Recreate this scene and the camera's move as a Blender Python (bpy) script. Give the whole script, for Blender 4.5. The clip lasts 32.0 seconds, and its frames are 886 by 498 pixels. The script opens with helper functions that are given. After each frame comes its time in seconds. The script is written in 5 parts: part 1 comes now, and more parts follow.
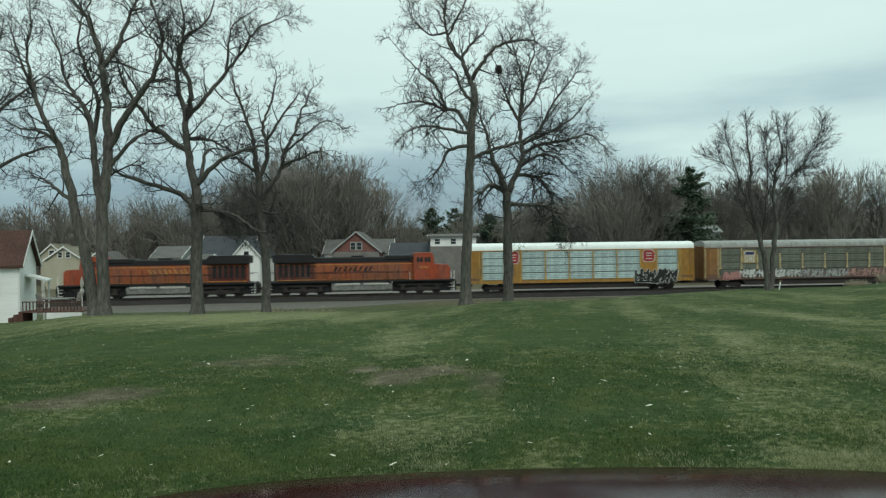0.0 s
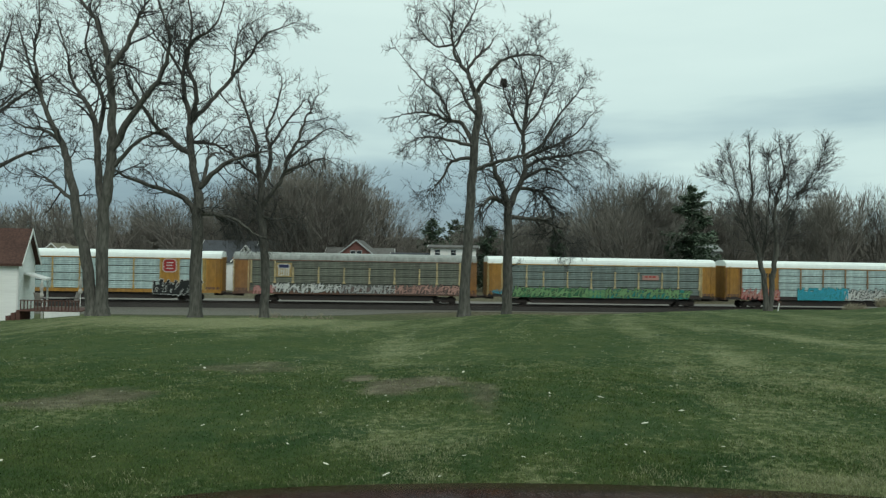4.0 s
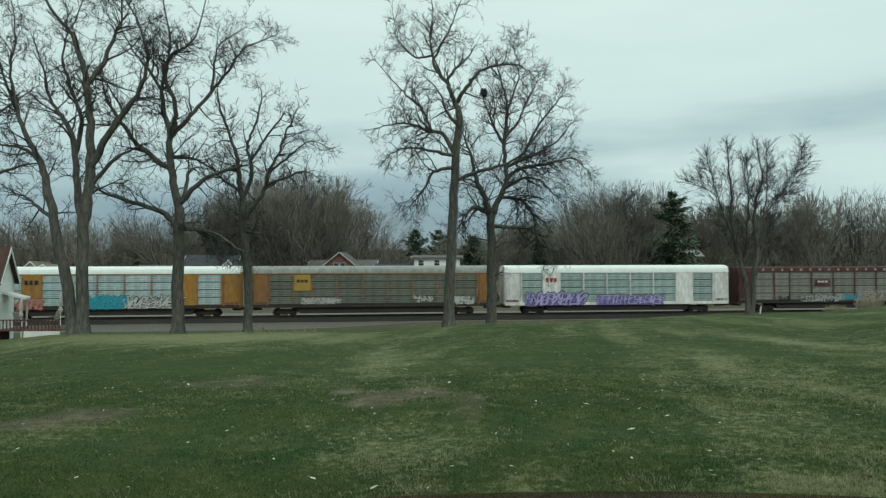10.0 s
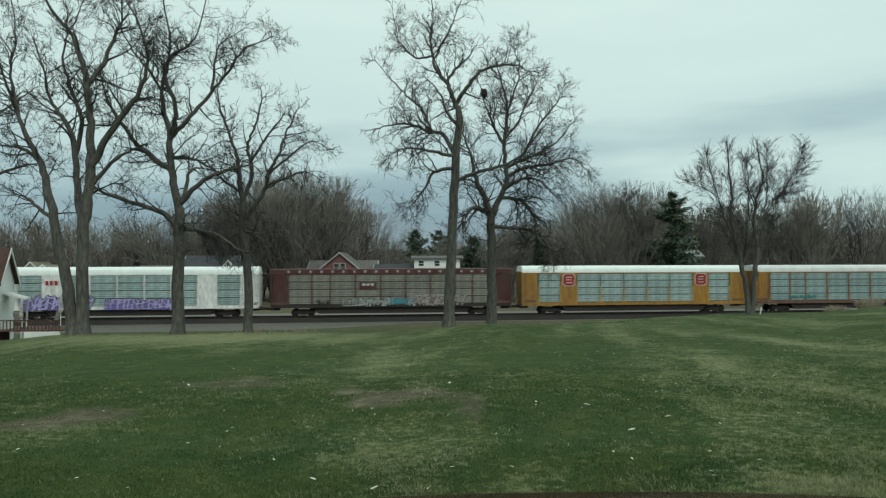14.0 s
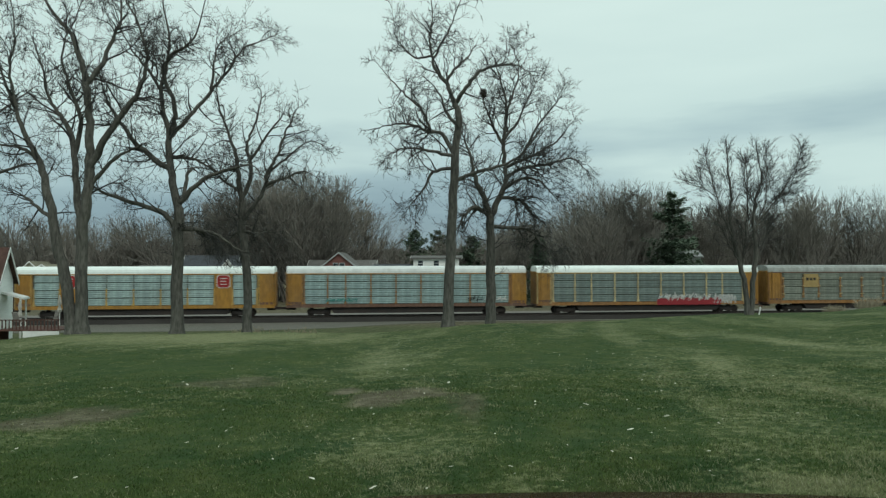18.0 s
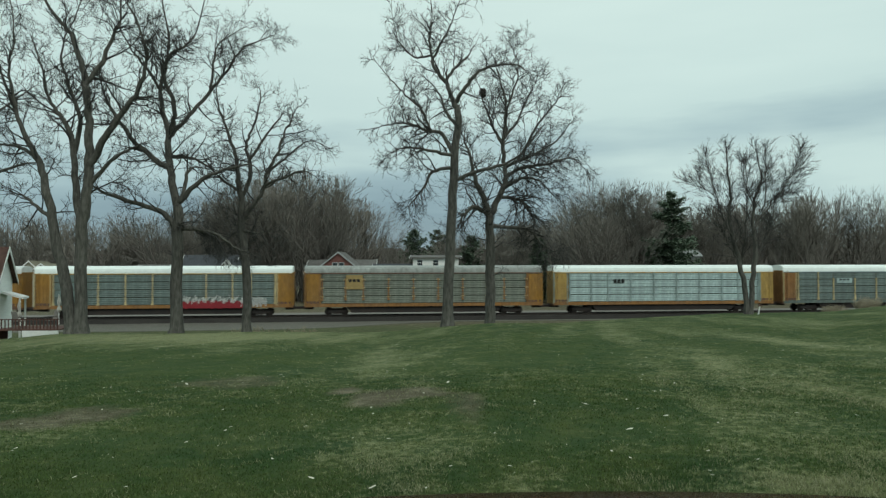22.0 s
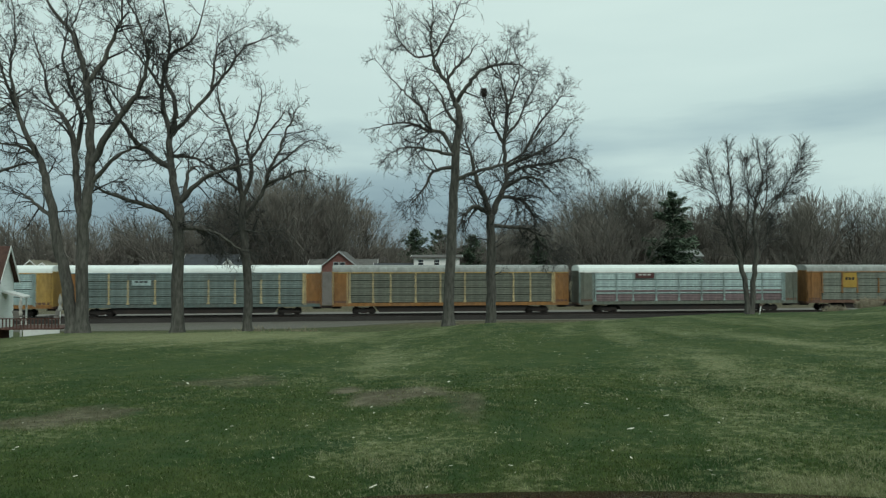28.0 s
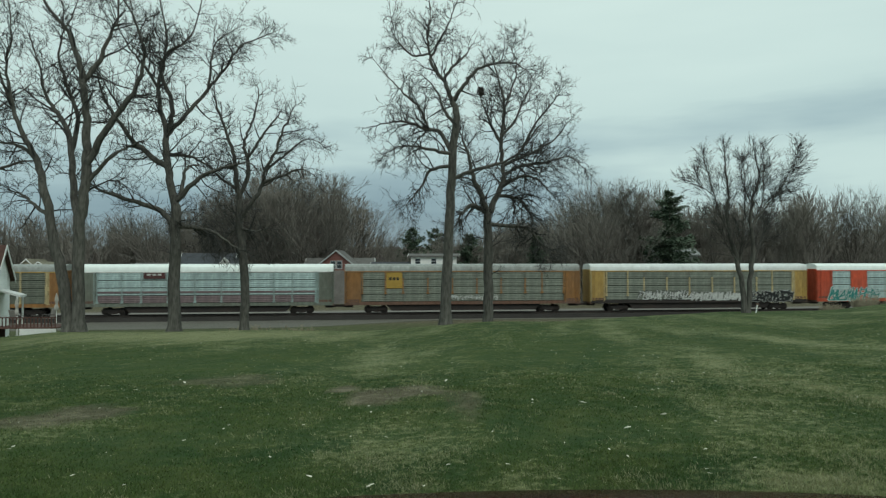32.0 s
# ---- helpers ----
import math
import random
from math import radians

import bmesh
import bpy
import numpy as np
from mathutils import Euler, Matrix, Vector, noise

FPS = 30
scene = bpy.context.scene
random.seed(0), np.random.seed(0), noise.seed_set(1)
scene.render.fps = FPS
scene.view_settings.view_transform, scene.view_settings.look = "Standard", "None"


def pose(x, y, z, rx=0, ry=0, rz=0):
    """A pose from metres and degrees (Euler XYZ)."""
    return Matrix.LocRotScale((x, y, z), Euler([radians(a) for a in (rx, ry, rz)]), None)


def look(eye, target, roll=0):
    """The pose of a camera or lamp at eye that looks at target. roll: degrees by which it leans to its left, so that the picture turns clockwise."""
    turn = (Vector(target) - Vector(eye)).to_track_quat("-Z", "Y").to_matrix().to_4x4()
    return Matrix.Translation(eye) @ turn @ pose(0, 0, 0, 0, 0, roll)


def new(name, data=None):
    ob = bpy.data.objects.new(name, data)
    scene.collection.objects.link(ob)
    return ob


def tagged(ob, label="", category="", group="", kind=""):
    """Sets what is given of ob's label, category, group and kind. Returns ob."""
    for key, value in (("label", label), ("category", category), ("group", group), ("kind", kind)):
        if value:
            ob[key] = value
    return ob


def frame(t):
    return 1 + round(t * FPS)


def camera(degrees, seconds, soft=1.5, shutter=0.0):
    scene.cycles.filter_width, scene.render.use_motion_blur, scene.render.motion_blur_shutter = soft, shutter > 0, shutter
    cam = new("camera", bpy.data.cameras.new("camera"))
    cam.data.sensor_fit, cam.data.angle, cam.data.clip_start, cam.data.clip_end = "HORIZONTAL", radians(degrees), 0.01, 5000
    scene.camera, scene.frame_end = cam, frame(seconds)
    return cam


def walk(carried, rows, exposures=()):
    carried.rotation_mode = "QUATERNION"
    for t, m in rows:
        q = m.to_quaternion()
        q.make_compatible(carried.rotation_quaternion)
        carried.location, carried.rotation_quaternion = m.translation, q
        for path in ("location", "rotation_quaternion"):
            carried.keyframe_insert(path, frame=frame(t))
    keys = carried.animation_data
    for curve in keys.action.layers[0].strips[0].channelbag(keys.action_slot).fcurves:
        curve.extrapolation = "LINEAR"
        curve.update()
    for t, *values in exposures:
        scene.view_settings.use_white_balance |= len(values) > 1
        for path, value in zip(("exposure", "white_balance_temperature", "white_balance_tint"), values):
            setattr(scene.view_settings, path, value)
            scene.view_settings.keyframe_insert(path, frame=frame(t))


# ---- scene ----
CAM_Z = 1.5
cam = camera(60.3, 32.0, soft=1.3, shutter=0.4)
ROWS = [
    (0.0, 89.65, 0.73, 1.24),
    (0.5, 89.73, 0.89, 1.13),
    (1.0, 90.40, 0.65, 1.33),
    (1.5, 90.72, 0.69, 1.77),
    (2.0, 91.15, 0.46, 1.93),
    (2.5, 91.29, 0.47, 1.91),
    (3.0, 90.97, -0.23, 1.49),
    (3.5, 90.47, -1.25, 1.03),
    (5.5, 91.14, 0.61, 1.92),
    (6.0, 91.64, 1.07, 1.30),
    (6.5, 91.17, 0.29, 0.34),
    (7.0, 91.11, 0.20, 0.13),
    (7.5, 91.10, 0.18, 0.03),
    (8.0, 91.14, 0.19, 0.02),
    (9.0, 91.23, 0.16, 0.00),
    (10.0, 91.26, 0.16, 0.01),
    (11.0, 91.27, 0.11, 0.01),
    (12.0, 91.28, 0.15, -0.00),
    (13.0, 91.28, 0.12, -0.04),
    (14.0, 91.29, 0.17, 0.02),
    (14.5, 91.29, 0.17, 0.03),
    (16.5, 91.27, 0.08, -0.04),
    (17.0, 91.27, 0.07, -0.04),
    (18.0, 91.28, 0.12, -0.04),
    (19.0, 91.27, 0.09, -0.06),
    (20.0, 91.25, 0.09, -0.08),
    (21.0, 91.25, 0.08, -0.03),
    (22.0, 91.25, 0.10, -0.08),
    (23.0, 91.24, 0.12, -0.12),
    (24.0, 91.20, 0.09, -0.17),
    (25.0, 91.16, 0.07, -0.15),
    (25.5, 91.15, 0.04, -0.15),
    (27.5, 91.22, 0.04, -0.00),
    (28.0, 91.22, 0.05, -0.01),
    (29.0, 91.20, 0.05, -0.08),
    (30.0, 91.18, 0.07, -0.11),
    (30.5, 91.12, 0.02, -0.27),
    (31.0, 91.13, 0.04, -0.23),
    (31.5, 91.12, 0.08, -0.21),
    (32.0, 91.13, 0.06, -0.23),
]
walk(cam, [(t, pose(0, 0, CAM_Z, rx, ry, rz)) for t, rx, ry, rz in ROWS], exposures=((0.0, 0.02, 6500, 6.0), (5.0, -0.05, 6500, 6.0), (12.0, -0.08, 6500, 6.0), (22.0, -0.14, 6500, 6.0), (32.0, -0.17, 6500, 6.0)))

# ---- world and sun: an overcast spring afternoon ----
SUN_UP, SUN_TURN = radians(48), radians(200)
world = bpy.data.worlds.new("overcast_sky")
scene.world = world
world.use_nodes = True


def sky_nodes():
    nt = world.node_tree
    n, l = nt.nodes, nt.links
    n.clear()
    out, bg = n.new("ShaderNodeOutputWorld"), n.new("ShaderNodeBackground")
    sky = n.new("ShaderNodeTexSky")
    sky.sky_type, sky.sun_disc, sky.sun_elevation, sky.sun_rotation = "NISHITA", False, SUN_UP, SUN_TURN
    dim = n.new("ShaderNodeVectorMath")
    dim.operation = "SCALE"
    dim.inputs["Scale"].default_value = 0.09
    l.new(sky.outputs[0], dim.inputs[0])
    tc, sep = n.new("ShaderNodeTexCoord"), n.new("ShaderNodeSeparateXYZ")
    l.new(tc.outputs["Generated"], sep.inputs[0])
    # long cloud banks: noise in a frame squeezed in height
    mp, noi = n.new("ShaderNodeMapping"), n.new("ShaderNodeTexNoise")
    mp.inputs["Scale"].default_value = (1.6, 1.6, 9.0)
    mp.inputs["Location"].default_value = (0.35, 0.2, 0.1)
    mp.inputs["Rotation"].default_value = (0.0, 0.09, 0.0)
    noi.inputs["Scale"].default_value, noi.inputs["Detail"].default_value, noi.inputs["Roughness"].default_value = 1.3, 5, 0.5
    l.new(tc.outputs["Generated"], mp.inputs[0])
    l.new(mp.outputs[0], noi.inputs["Vector"])
    amp = n.new("ShaderNodeMath")
    amp.operation = "MULTIPLY_ADD"
    amp.inputs[1].default_value, amp.inputs[2].default_value = 0.30, -0.15
    l.new(noi.outputs[0], amp.inputs[0])
    add = n.new("ShaderNodeMath")
    l.new(sep.outputs["Z"], add.inputs[0])
    l.new(amp.outputs[0], add.inputs[1])
    ramp = n.new("ShaderNodeValToRGB")
    cr = ramp.color_ramp
    cr.elements[0].position, cr.elements[0].color = 0.0, (0.27, 0.37, 0.42, 1)
    cr.elements[1].position, cr.elements[1].color = 0.36, (0.77, 0.94, 0.90, 1)
    for pos, c in ((0.07, (0.28, 0.40, 0.46)), (0.13, (0.42, 0.57, 0.61)), (0.20, (0.66, 0.83, 0.81))):
        e = cr.elements.new(pos)
        e.color = (*c, 1)
    # the cloud thins low down towards +x
    side, low = n.new("ShaderNodeMapRange"), n.new("ShaderNodeMapRange")
    for node, src, a, b in ((side, "X", 0.10, 0.36), (low, "Z", 0.19, 0.10)):
        node.interpolation_type = "SMOOTHSTEP"
        node.inputs["From Min"].default_value, node.inputs["From Max"].default_value = a, b
        l.new(sep.outputs[src], node.inputs["Value"])
    thin, lift = n.new("ShaderNodeMath"), n.new("ShaderNodeMath")
    thin.operation, lift.operation = "MULTIPLY", "MULTIPLY_ADD"
    l.new(side.outputs[0], thin.inputs[0])
    l.new(low.outputs[0], thin.inputs[1])
    l.new(thin.outputs[0], lift.inputs[0])
    lift.inputs[1].default_value = 0.13
    l.new(add.outputs[0], lift.inputs[2])
    l.new(lift.outputs[0], ramp.inputs[0])
    mix = n.new("ShaderNodeMix")
    mix.data_type = "RGBA"
    mix.inputs["Factor"].default_value = 0.93
    l.new(dim.outputs[0], mix.inputs["A"])
    l.new(ramp.outputs[0], mix.inputs["B"])
    l.new(mix.outputs["Result"], bg.inputs[0])
    bg.inputs[1].default_value = 1.0
    l.new(bg.outputs[0], out.inputs[0])


sky_nodes()
sun = new("sun", bpy.data.lights.new("sun", "SUN"))
sun.data.energy, sun.data.angle, sun.data.color = 1.3, radians(25), (1.0, 0.96, 0.9)
sun.matrix_world = look((0, 0, 60), (-22, 55, 0))

# ---- materials ----
MATS = {}


def mat(name, color, rough=0.8, var=0.25, scale=6.0, stretch=(1, 1, 1), metal=0.0, bump=0.0, second=None, amount=0.5, big=0.7, spec=0.3, rand=0.0):
    """A procedural paint: grain and broad stains on a base colour, a second colour in patches, fine relief."""
    if name in MATS:
        return MATS[name]
    m = bpy.data.materials.new(name)
    m.use_nodes = True
    n, l = m.node_tree.nodes, m.node_tree.links
    b = n["Principled BSDF"]
    b.inputs["Roughness"].default_value, b.inputs["Metallic"].default_value = rough, metal
    b.inputs["Specular IOR Level"].default_value = spec
    tc, mp = n.new("ShaderNodeTexCoord"), n.new("ShaderNodeMapping")
    mp.inputs["Scale"].default_value = stretch
    l.new(tc.outputs["Object"], mp.inputs[0])
    fine, broad = n.new("ShaderNodeTexNoise"), n.new("ShaderNodeTexNoise")
    fine.inputs["Scale"].default_value, fine.inputs["Detail"].default_value = scale, 6
    broad.inputs["Scale"].default_value, broad.inputs["Detail"].default_value = big, 4
    l.new(mp.outputs[0], fine.inputs["Vector"])
    l.new(mp.outputs[0], broad.inputs["Vector"])
    sec = second or tuple(c * 0.55 for c in color)
    r1 = n.new("ShaderNodeMapRange")
    r1.inputs["From Min"].default_value, r1.inputs["From Max"].default_value = 0.42, 0.68
    r1.inputs["To Max"].default_value = amount
    l.new(broad.outputs[0], r1.inputs["Value"])
    m1 = n.new("ShaderNodeMix")
    m1.data_type = "RGBA"
    m1.inputs["A"].default_value, m1.inputs["B"].default_value = (*color, 1), (*sec, 1)
    l.new(r1.outputs[0], m1.inputs["Factor"])
    r2 = n.new("ShaderNodeMapRange")
    r2.inputs["From Min"].default_value, r2.inputs["From Max"].default_value = 0.3, 0.7
    r2.inputs["To Min"].default_value, r2.inputs["To Max"].default_value = 1 - var, 1 + var
    l.new(fine.outputs[0], r2.inputs["Value"])
    sc = n.new("ShaderNodeVectorMath")
    sc.operation = "SCALE"
    l.new(m1.outputs["Result"], sc.inputs[0])
    l.new(r2.outputs[0], sc.inputs["Scale"])
    last = sc
    if rand:
        info, r3, s3 = n.new("ShaderNodeObjectInfo"), n.new("ShaderNodeMapRange"), n.new("ShaderNodeVectorMath")
        r3.inputs["To Min"].default_value, r3.inputs["To Max"].default_value = 1 - rand, 1 + rand
        s3.operation = "SCALE"
        l.new(info.outputs["Random"], r3.inputs["Value"])
        l.new(sc.outputs[0], s3.inputs[0])
        l.new(r3.outputs[0], s3.inputs["Scale"])
        last = s3
    l.new(last.outputs[0], b.inputs["Base Color"])
    if bump:
        bp = n.new("ShaderNodeBump")
        bp.inputs["Strength"].default_value, bp.inputs["Distance"].default_value = 0.6, bump
        l.new(fine.outputs[0], bp.inputs["Height"])
        l.new(bp.outputs[0], b.inputs["Normal"])
    MATS[name] = m
    return m


def glass(name="window_glass"):
    if name not in MATS:
        m = mat(name, (0.02, 0.025, 0.03), rough=0.08, var=0.1, spec=0.8)
    return MATS[name]


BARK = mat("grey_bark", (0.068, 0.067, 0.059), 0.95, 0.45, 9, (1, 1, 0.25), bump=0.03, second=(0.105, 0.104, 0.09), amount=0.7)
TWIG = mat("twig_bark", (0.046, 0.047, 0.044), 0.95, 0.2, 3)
# wood beyond the line is paler than near trees: haze put into its colour
FAR_BARK = mat("hazed_woodland_bark", (0.13, 0.118, 0.104), 0.95, 0.25, 0.6, second=(0.17, 0.155, 0.138))
FAR_TWIG = mat("hazed_woodland_twigs", (0.155, 0.145, 0.128), 0.95, 0.2, 0.5, second=(0.172, 0.162, 0.135), rand=0.25)
NEEDLE = mat("conifer_needles", (0.085, 0.12, 0.082), 0.9, 0.3, 1.5, second=(0.11, 0.14, 0.092))
STEEL = mat("rusty_steel", (0.024, 0.021, 0.02), 0.7, 0.3, 8, second=(0.045, 0.032, 0.026))
RAILTOP = mat("rail_steel", (0.045, 0.038, 0.034), 0.55, 0.2, 5, metal=0.2)
BLACK = mat("black_paint", (0.012, 0.012, 0.013), 0.55, 0.2, 5)


# ---- small tools ----
def part(name, data, material, parent=None, label=""):
    """Links a bmesh (or ready mesh data) as one mesh object under a thing or a part."""
    if isinstance(data, bmesh.types.BMesh):
        me = bpy.data.meshes.new(name)
        data.to_mesh(me)
        data.free()
    else:
        me = data
    if material and not me.materials:
        for m in material if isinstance(material, (list, tuple)) else (material,):
            me.materials.append(m)
    ob = new(name, me)
    if parent:
        ob.parent = parent
    if label:
        ob["label"] = label
    return ob


def thing(name, label, category, group="", kind="", at=None):
    ob = new(name)
    ob.empty_display_size = 0.3
    if at is not None:
        ob.matrix_world = at
    return tagged(ob, label, category, group, kind)


def box(bm, x0, x1, y0, y1, z0, z1, bevel=0.0):
    vs = [bm.verts.new(p) for p in ((x0, y0, z0), (x1, y0, z0), (x1, y1, z0), (x0, y1, z0), (x0, y0, z1), (x1, y0, z1), (x1, y1, z1), (x0, y1, z1))]
    fs = [bm.faces.new([vs[i] for i in f]) for f in ((3, 2, 1, 0), (4, 5, 6, 7), (0, 1, 5, 4), (1, 2, 6, 5), (2, 3, 7, 6), (3, 0, 4, 7))]
    if bevel:
        bmesh.ops.bevel(bm, geom=list({e for f in fs for e in f.edges}), offset=bevel, segments=1, affect="EDGES")
    return bm


def boxes(*sizes, bevel=0.0):
    bm = bmesh.new()
    for s in sizes:
        box(bm, *s, bevel=bevel)
    return bm


def prism(profile, x0, x1, axis="x"):
    """A closed outline, extruded from x0 to x1 along an axis."""
    bm = bmesh.new()
    put = {"x": lambda t, a, b: (t, a, b), "y": lambda t, a, b: (a, t, b), "z": lambda t, a, b: (a, b, t)}[axis]
    r0, r1 = [[bm.verts.new(put(t, a, b)) for a, b in profile] for t in (x0, x1)]
    n = len(profile)
    for i in range(n):
        bm.faces.new((r0[i], r0[(i + 1) % n], r1[(i + 1) % n], r1[i]))
    bm.faces.new(r0[::-1])
    bm.faces.new(r1)
    bmesh.ops.recalc_face_normals(bm, faces=bm.faces)
    return bm


def cylinder(r, y0, y1, n=16, axis="y", at=(0, 0), r1=None):
    bm = bmesh.new()
    put = {"x": lambda t, a, b: (t, a, b), "y": lambda t, a, b: (a, t, b), "z": lambda t, a, b: (a, b, t)}[axis]
    rings = [[bm.verts.new(put(t, at[0] + q * math.cos(6.2832 * i / n), at[1] + q * math.sin(6.2832 * i / n))) for i in range(n)] for t, q in ((y0, r), (y1, r1 or r))]
    for i in range(n):
        bm.faces.new((rings[0][i], rings[0][(i + 1) % n], rings[1][(i + 1) % n], rings[1][i]))
    bm.faces.new(rings[0][::-1])
    bm.faces.new(rings[1])
    bmesh.ops.recalc_face_normals(bm, faces=bm.faces)
    return bm


class Tubes:
    """Gathers tapered tubes along lines into one mesh."""

    def __init__(self):
        self.v, self.f = [], []

    def add(self, pts, radii, n):
        start = len(self.v)
        a = b = None
        for i, (p, r) in enumerate(zip(pts, radii)):
            d = (pts[min(i + 1, len(pts) - 1)] - pts[max(i - 1, 0)]).normalized()
            if a is None or abs(a.dot(d)) > 0.95:
                a = d.orthogonal().normalized()
            a = (a - d * a.dot(d)).normalized()
            b = d.cross(a)
            for k in range(n):
                q = 6.2832 * k / n
                self.v.append(p + (a * math.cos(q) + b * math.sin(q)) * r)
        for i in range(len(pts) - 1):
            s = start + i * n
            if n == 2:
                self.f.append((s, s + 1, s + 3, s + 2))
                continue
            for k in range(n):
                k2 = (k + 1) % n
                self.f.append((s + k, s + k2, s + n + k2, s + n + k))

    def mesh(self, name, smooth=True):
        me = bpy.data.meshes.new(name)
        me.from_pydata(self.v, [], self.f)
        if smooth:
            me.polygons.foreach_set("use_smooth", [True] * len(me.polygons))
        return me


def smooth_line(pts, per=3):
    """Catmull-Rom through the points."""
    out = []
    n = len(pts)
    for i in range(n - 1):
        p0, p1, p2, p3 = pts[max(i - 1, 0)], pts[i], pts[i + 1], pts[min(i + 2, n - 1)]
        for k in range(per):
            t = k / per
            out.append(0.5 * ((2 * p1) + (p2 - p0) * t + (2 * p0 - 5 * p1 + 4 * p2 - p3) * t * t + (3 * p1 - p0 - 3 * p2 + p3) * t ** 3))
    out.append(pts[-1].copy())
    return out


def ss(a, b, x):
    t = min(1.0, max(0.0, (x - a) / (b - a)))
    return t * t * (3 - 2 * t)


# ---- the ground: a lawn that falls away from the camera, a rise on one side, the railway level below ----
LOW = -4.75


def ground_z(x, y):
    if y <= 0:
        return 0.0
    az = x / max(y, 22.0)
    a = 0.0495 - 0.011 * ss(-0.1, 0.1, az) - 0.0035 * ss(0.1, 0.42, az) - 0.012 * ss(0.49, 0.62, az) + 0.010 * (1 - ss(-0.62, -0.47, az))
    z = -a * y
    brow = 39 + 15 * ss(0.12, 0.42, az)
    z += (LOW - z) * ss(brow, brow + 30 - 4 * ss(0.12, 0.42, az), y)
    flat = 1 - ss(55, 75, y)
    return z + flat * (0.10 * noise.noise((x * 0.16, y * 0.13, 0.0)) + 0.03 * noise.noise((x * 0.7, y * 0.7, 3.0)))


# strawy (+) and greener (-) patches of the lawn, placed to fit the camera's view: x, y, half-width, half-depth,
# strength
PATCHES = ((-11.7, 34.1, 7.29, 6.6, 0.44), (-7.1, 18.5, 2.46, 3.2, -0.24), (-2.4, 9.8, 0.69, 1.2, -0.28), (-0.7, 8.3, 0.6, 1.5, 0.36), (6.5, 22.0, 1.14, 8.7, 0.3), (6.1, 11.3, 0.60, 2.9, 0.3),
           (2.7, 5.9, 0.65, 0.3, 0.35), (-1.5, 20.3, 0.54, 7.1, 0.2), (-3.1, 6.9, 0.76, 0.9, -0.22), (-1.7, 6.9, 0.53, 0.9, -0.15), (3.2, 19.3, 0.96, 6.5, -0.22), (1.3, 9.5, 0.70, 1.9, -0.2),
           (7.7, 18.1, 0.84, 6.3, -0.15), (1.9, 6.6, 0.33, 0.6, -0.25), (-3.8, 9.4, 0.63, 0.7, 0.1), (0.7, 6.3, 0.30, 0.6, 0.12), (-2.3, 23.0, 0.77, 3.2, 0.18), (10.6, 22.1, 0.74, 5.6, 0.34),
           (3.5, 9.9, 0.46, 1.9, 0.12), (1.2, 20.2, 0.94, 7.1, -0.1))


def dryness(x, y):
    """How much straw shows in the lawn: broad patches and mowing streaks that run away from the camera."""
    s = x * 0.98 - y * 0.17
    d = 0.16 * noise.noise((x * 0.35, y * 0.16, 7.0)) + 0.22 * noise.noise((s * 0.9, y * 0.07, 11.0)) + 0.20 * noise.noise((x * 1.3, y * 1.0, 5.0))
    d += 0.10 * ss(26, 38, y) * (1 - ss(44, 54, y)) - 0.05 * ss(46, 56, y)
    # greener left of the camera: the windscreen's dimming put into the turf colour
    d -= 0.14 * ss(0.05, 0.45, -x / max(y, 5)) * (1 - ss(18, 26, y))
    for cx, cy, rx, ry, k in PATCHES:
        q = ((x - cx) / rx) ** 2 + ((y - cy) / ry) ** 2
        if q < 4:
            d += k * math.exp(-q)
    return min(1.0, max(0.0, 0.27 + d))


def bareness(x, y):
    """Worn earth: patches before the middle trees, and thin spots."""
    d = 0.0
    for cx, cy, rx, ry, k in ((-5.0, 10.1, 0.86, 1.23, 0.7), (-4.0, 14.5, 1.24, 1.28, 0.55), (-1.6, 12.7, 0.33, 0.63, 1), (-0.7, 11.7, 0.87, 1.20, 0.8), (0.3, 10.4, 0.31, 1.36, 0.65), (-4.8, 10.5, 0.31, 0.45, 0.5), (2.4, 6.2, 0.16, 0.20, 0.4)):
        q = ((x - cx) / rx) ** 2 + ((y - cy) / ry) ** 2
        d = max(d, k * (1 - ss(0.3, 1.3, q + 0.9 * noise.noise((x * 1.5, y * 1.5, 2.0)) + 0.5 * noise.noise((x * 5, y * 4, 1.0)))))
    return max(d, 0.45 * ss(50, 60, y) + 0.4 * ss(76, 84, y))


def steps(fine_to, d, far, grow):
    out, p, q = [0.0], 0.0, d
    while p < far:
        if p > fine_to:
            q *= grow
        p += q
        out.append(p)
    return out


def thin_leaf(m, color):
    """Light comes through a blade of grass as well as off it."""
    n, l = m.node_tree.nodes, m.node_tree.links
    through_leaf, both = n.new("ShaderNodeBsdfTranslucent"), n.new("ShaderNodeMixShader")
    l.new(color, through_leaf.inputs["Color"])
    both.inputs[0].default_value = 0.45
    l.new(n["Principled BSDF"].outputs[0], both.inputs[1])
    l.new(through_leaf.outputs[0], both.inputs[2])
    l.new(both.outputs[0], n["Material Output"].inputs["Surface"])


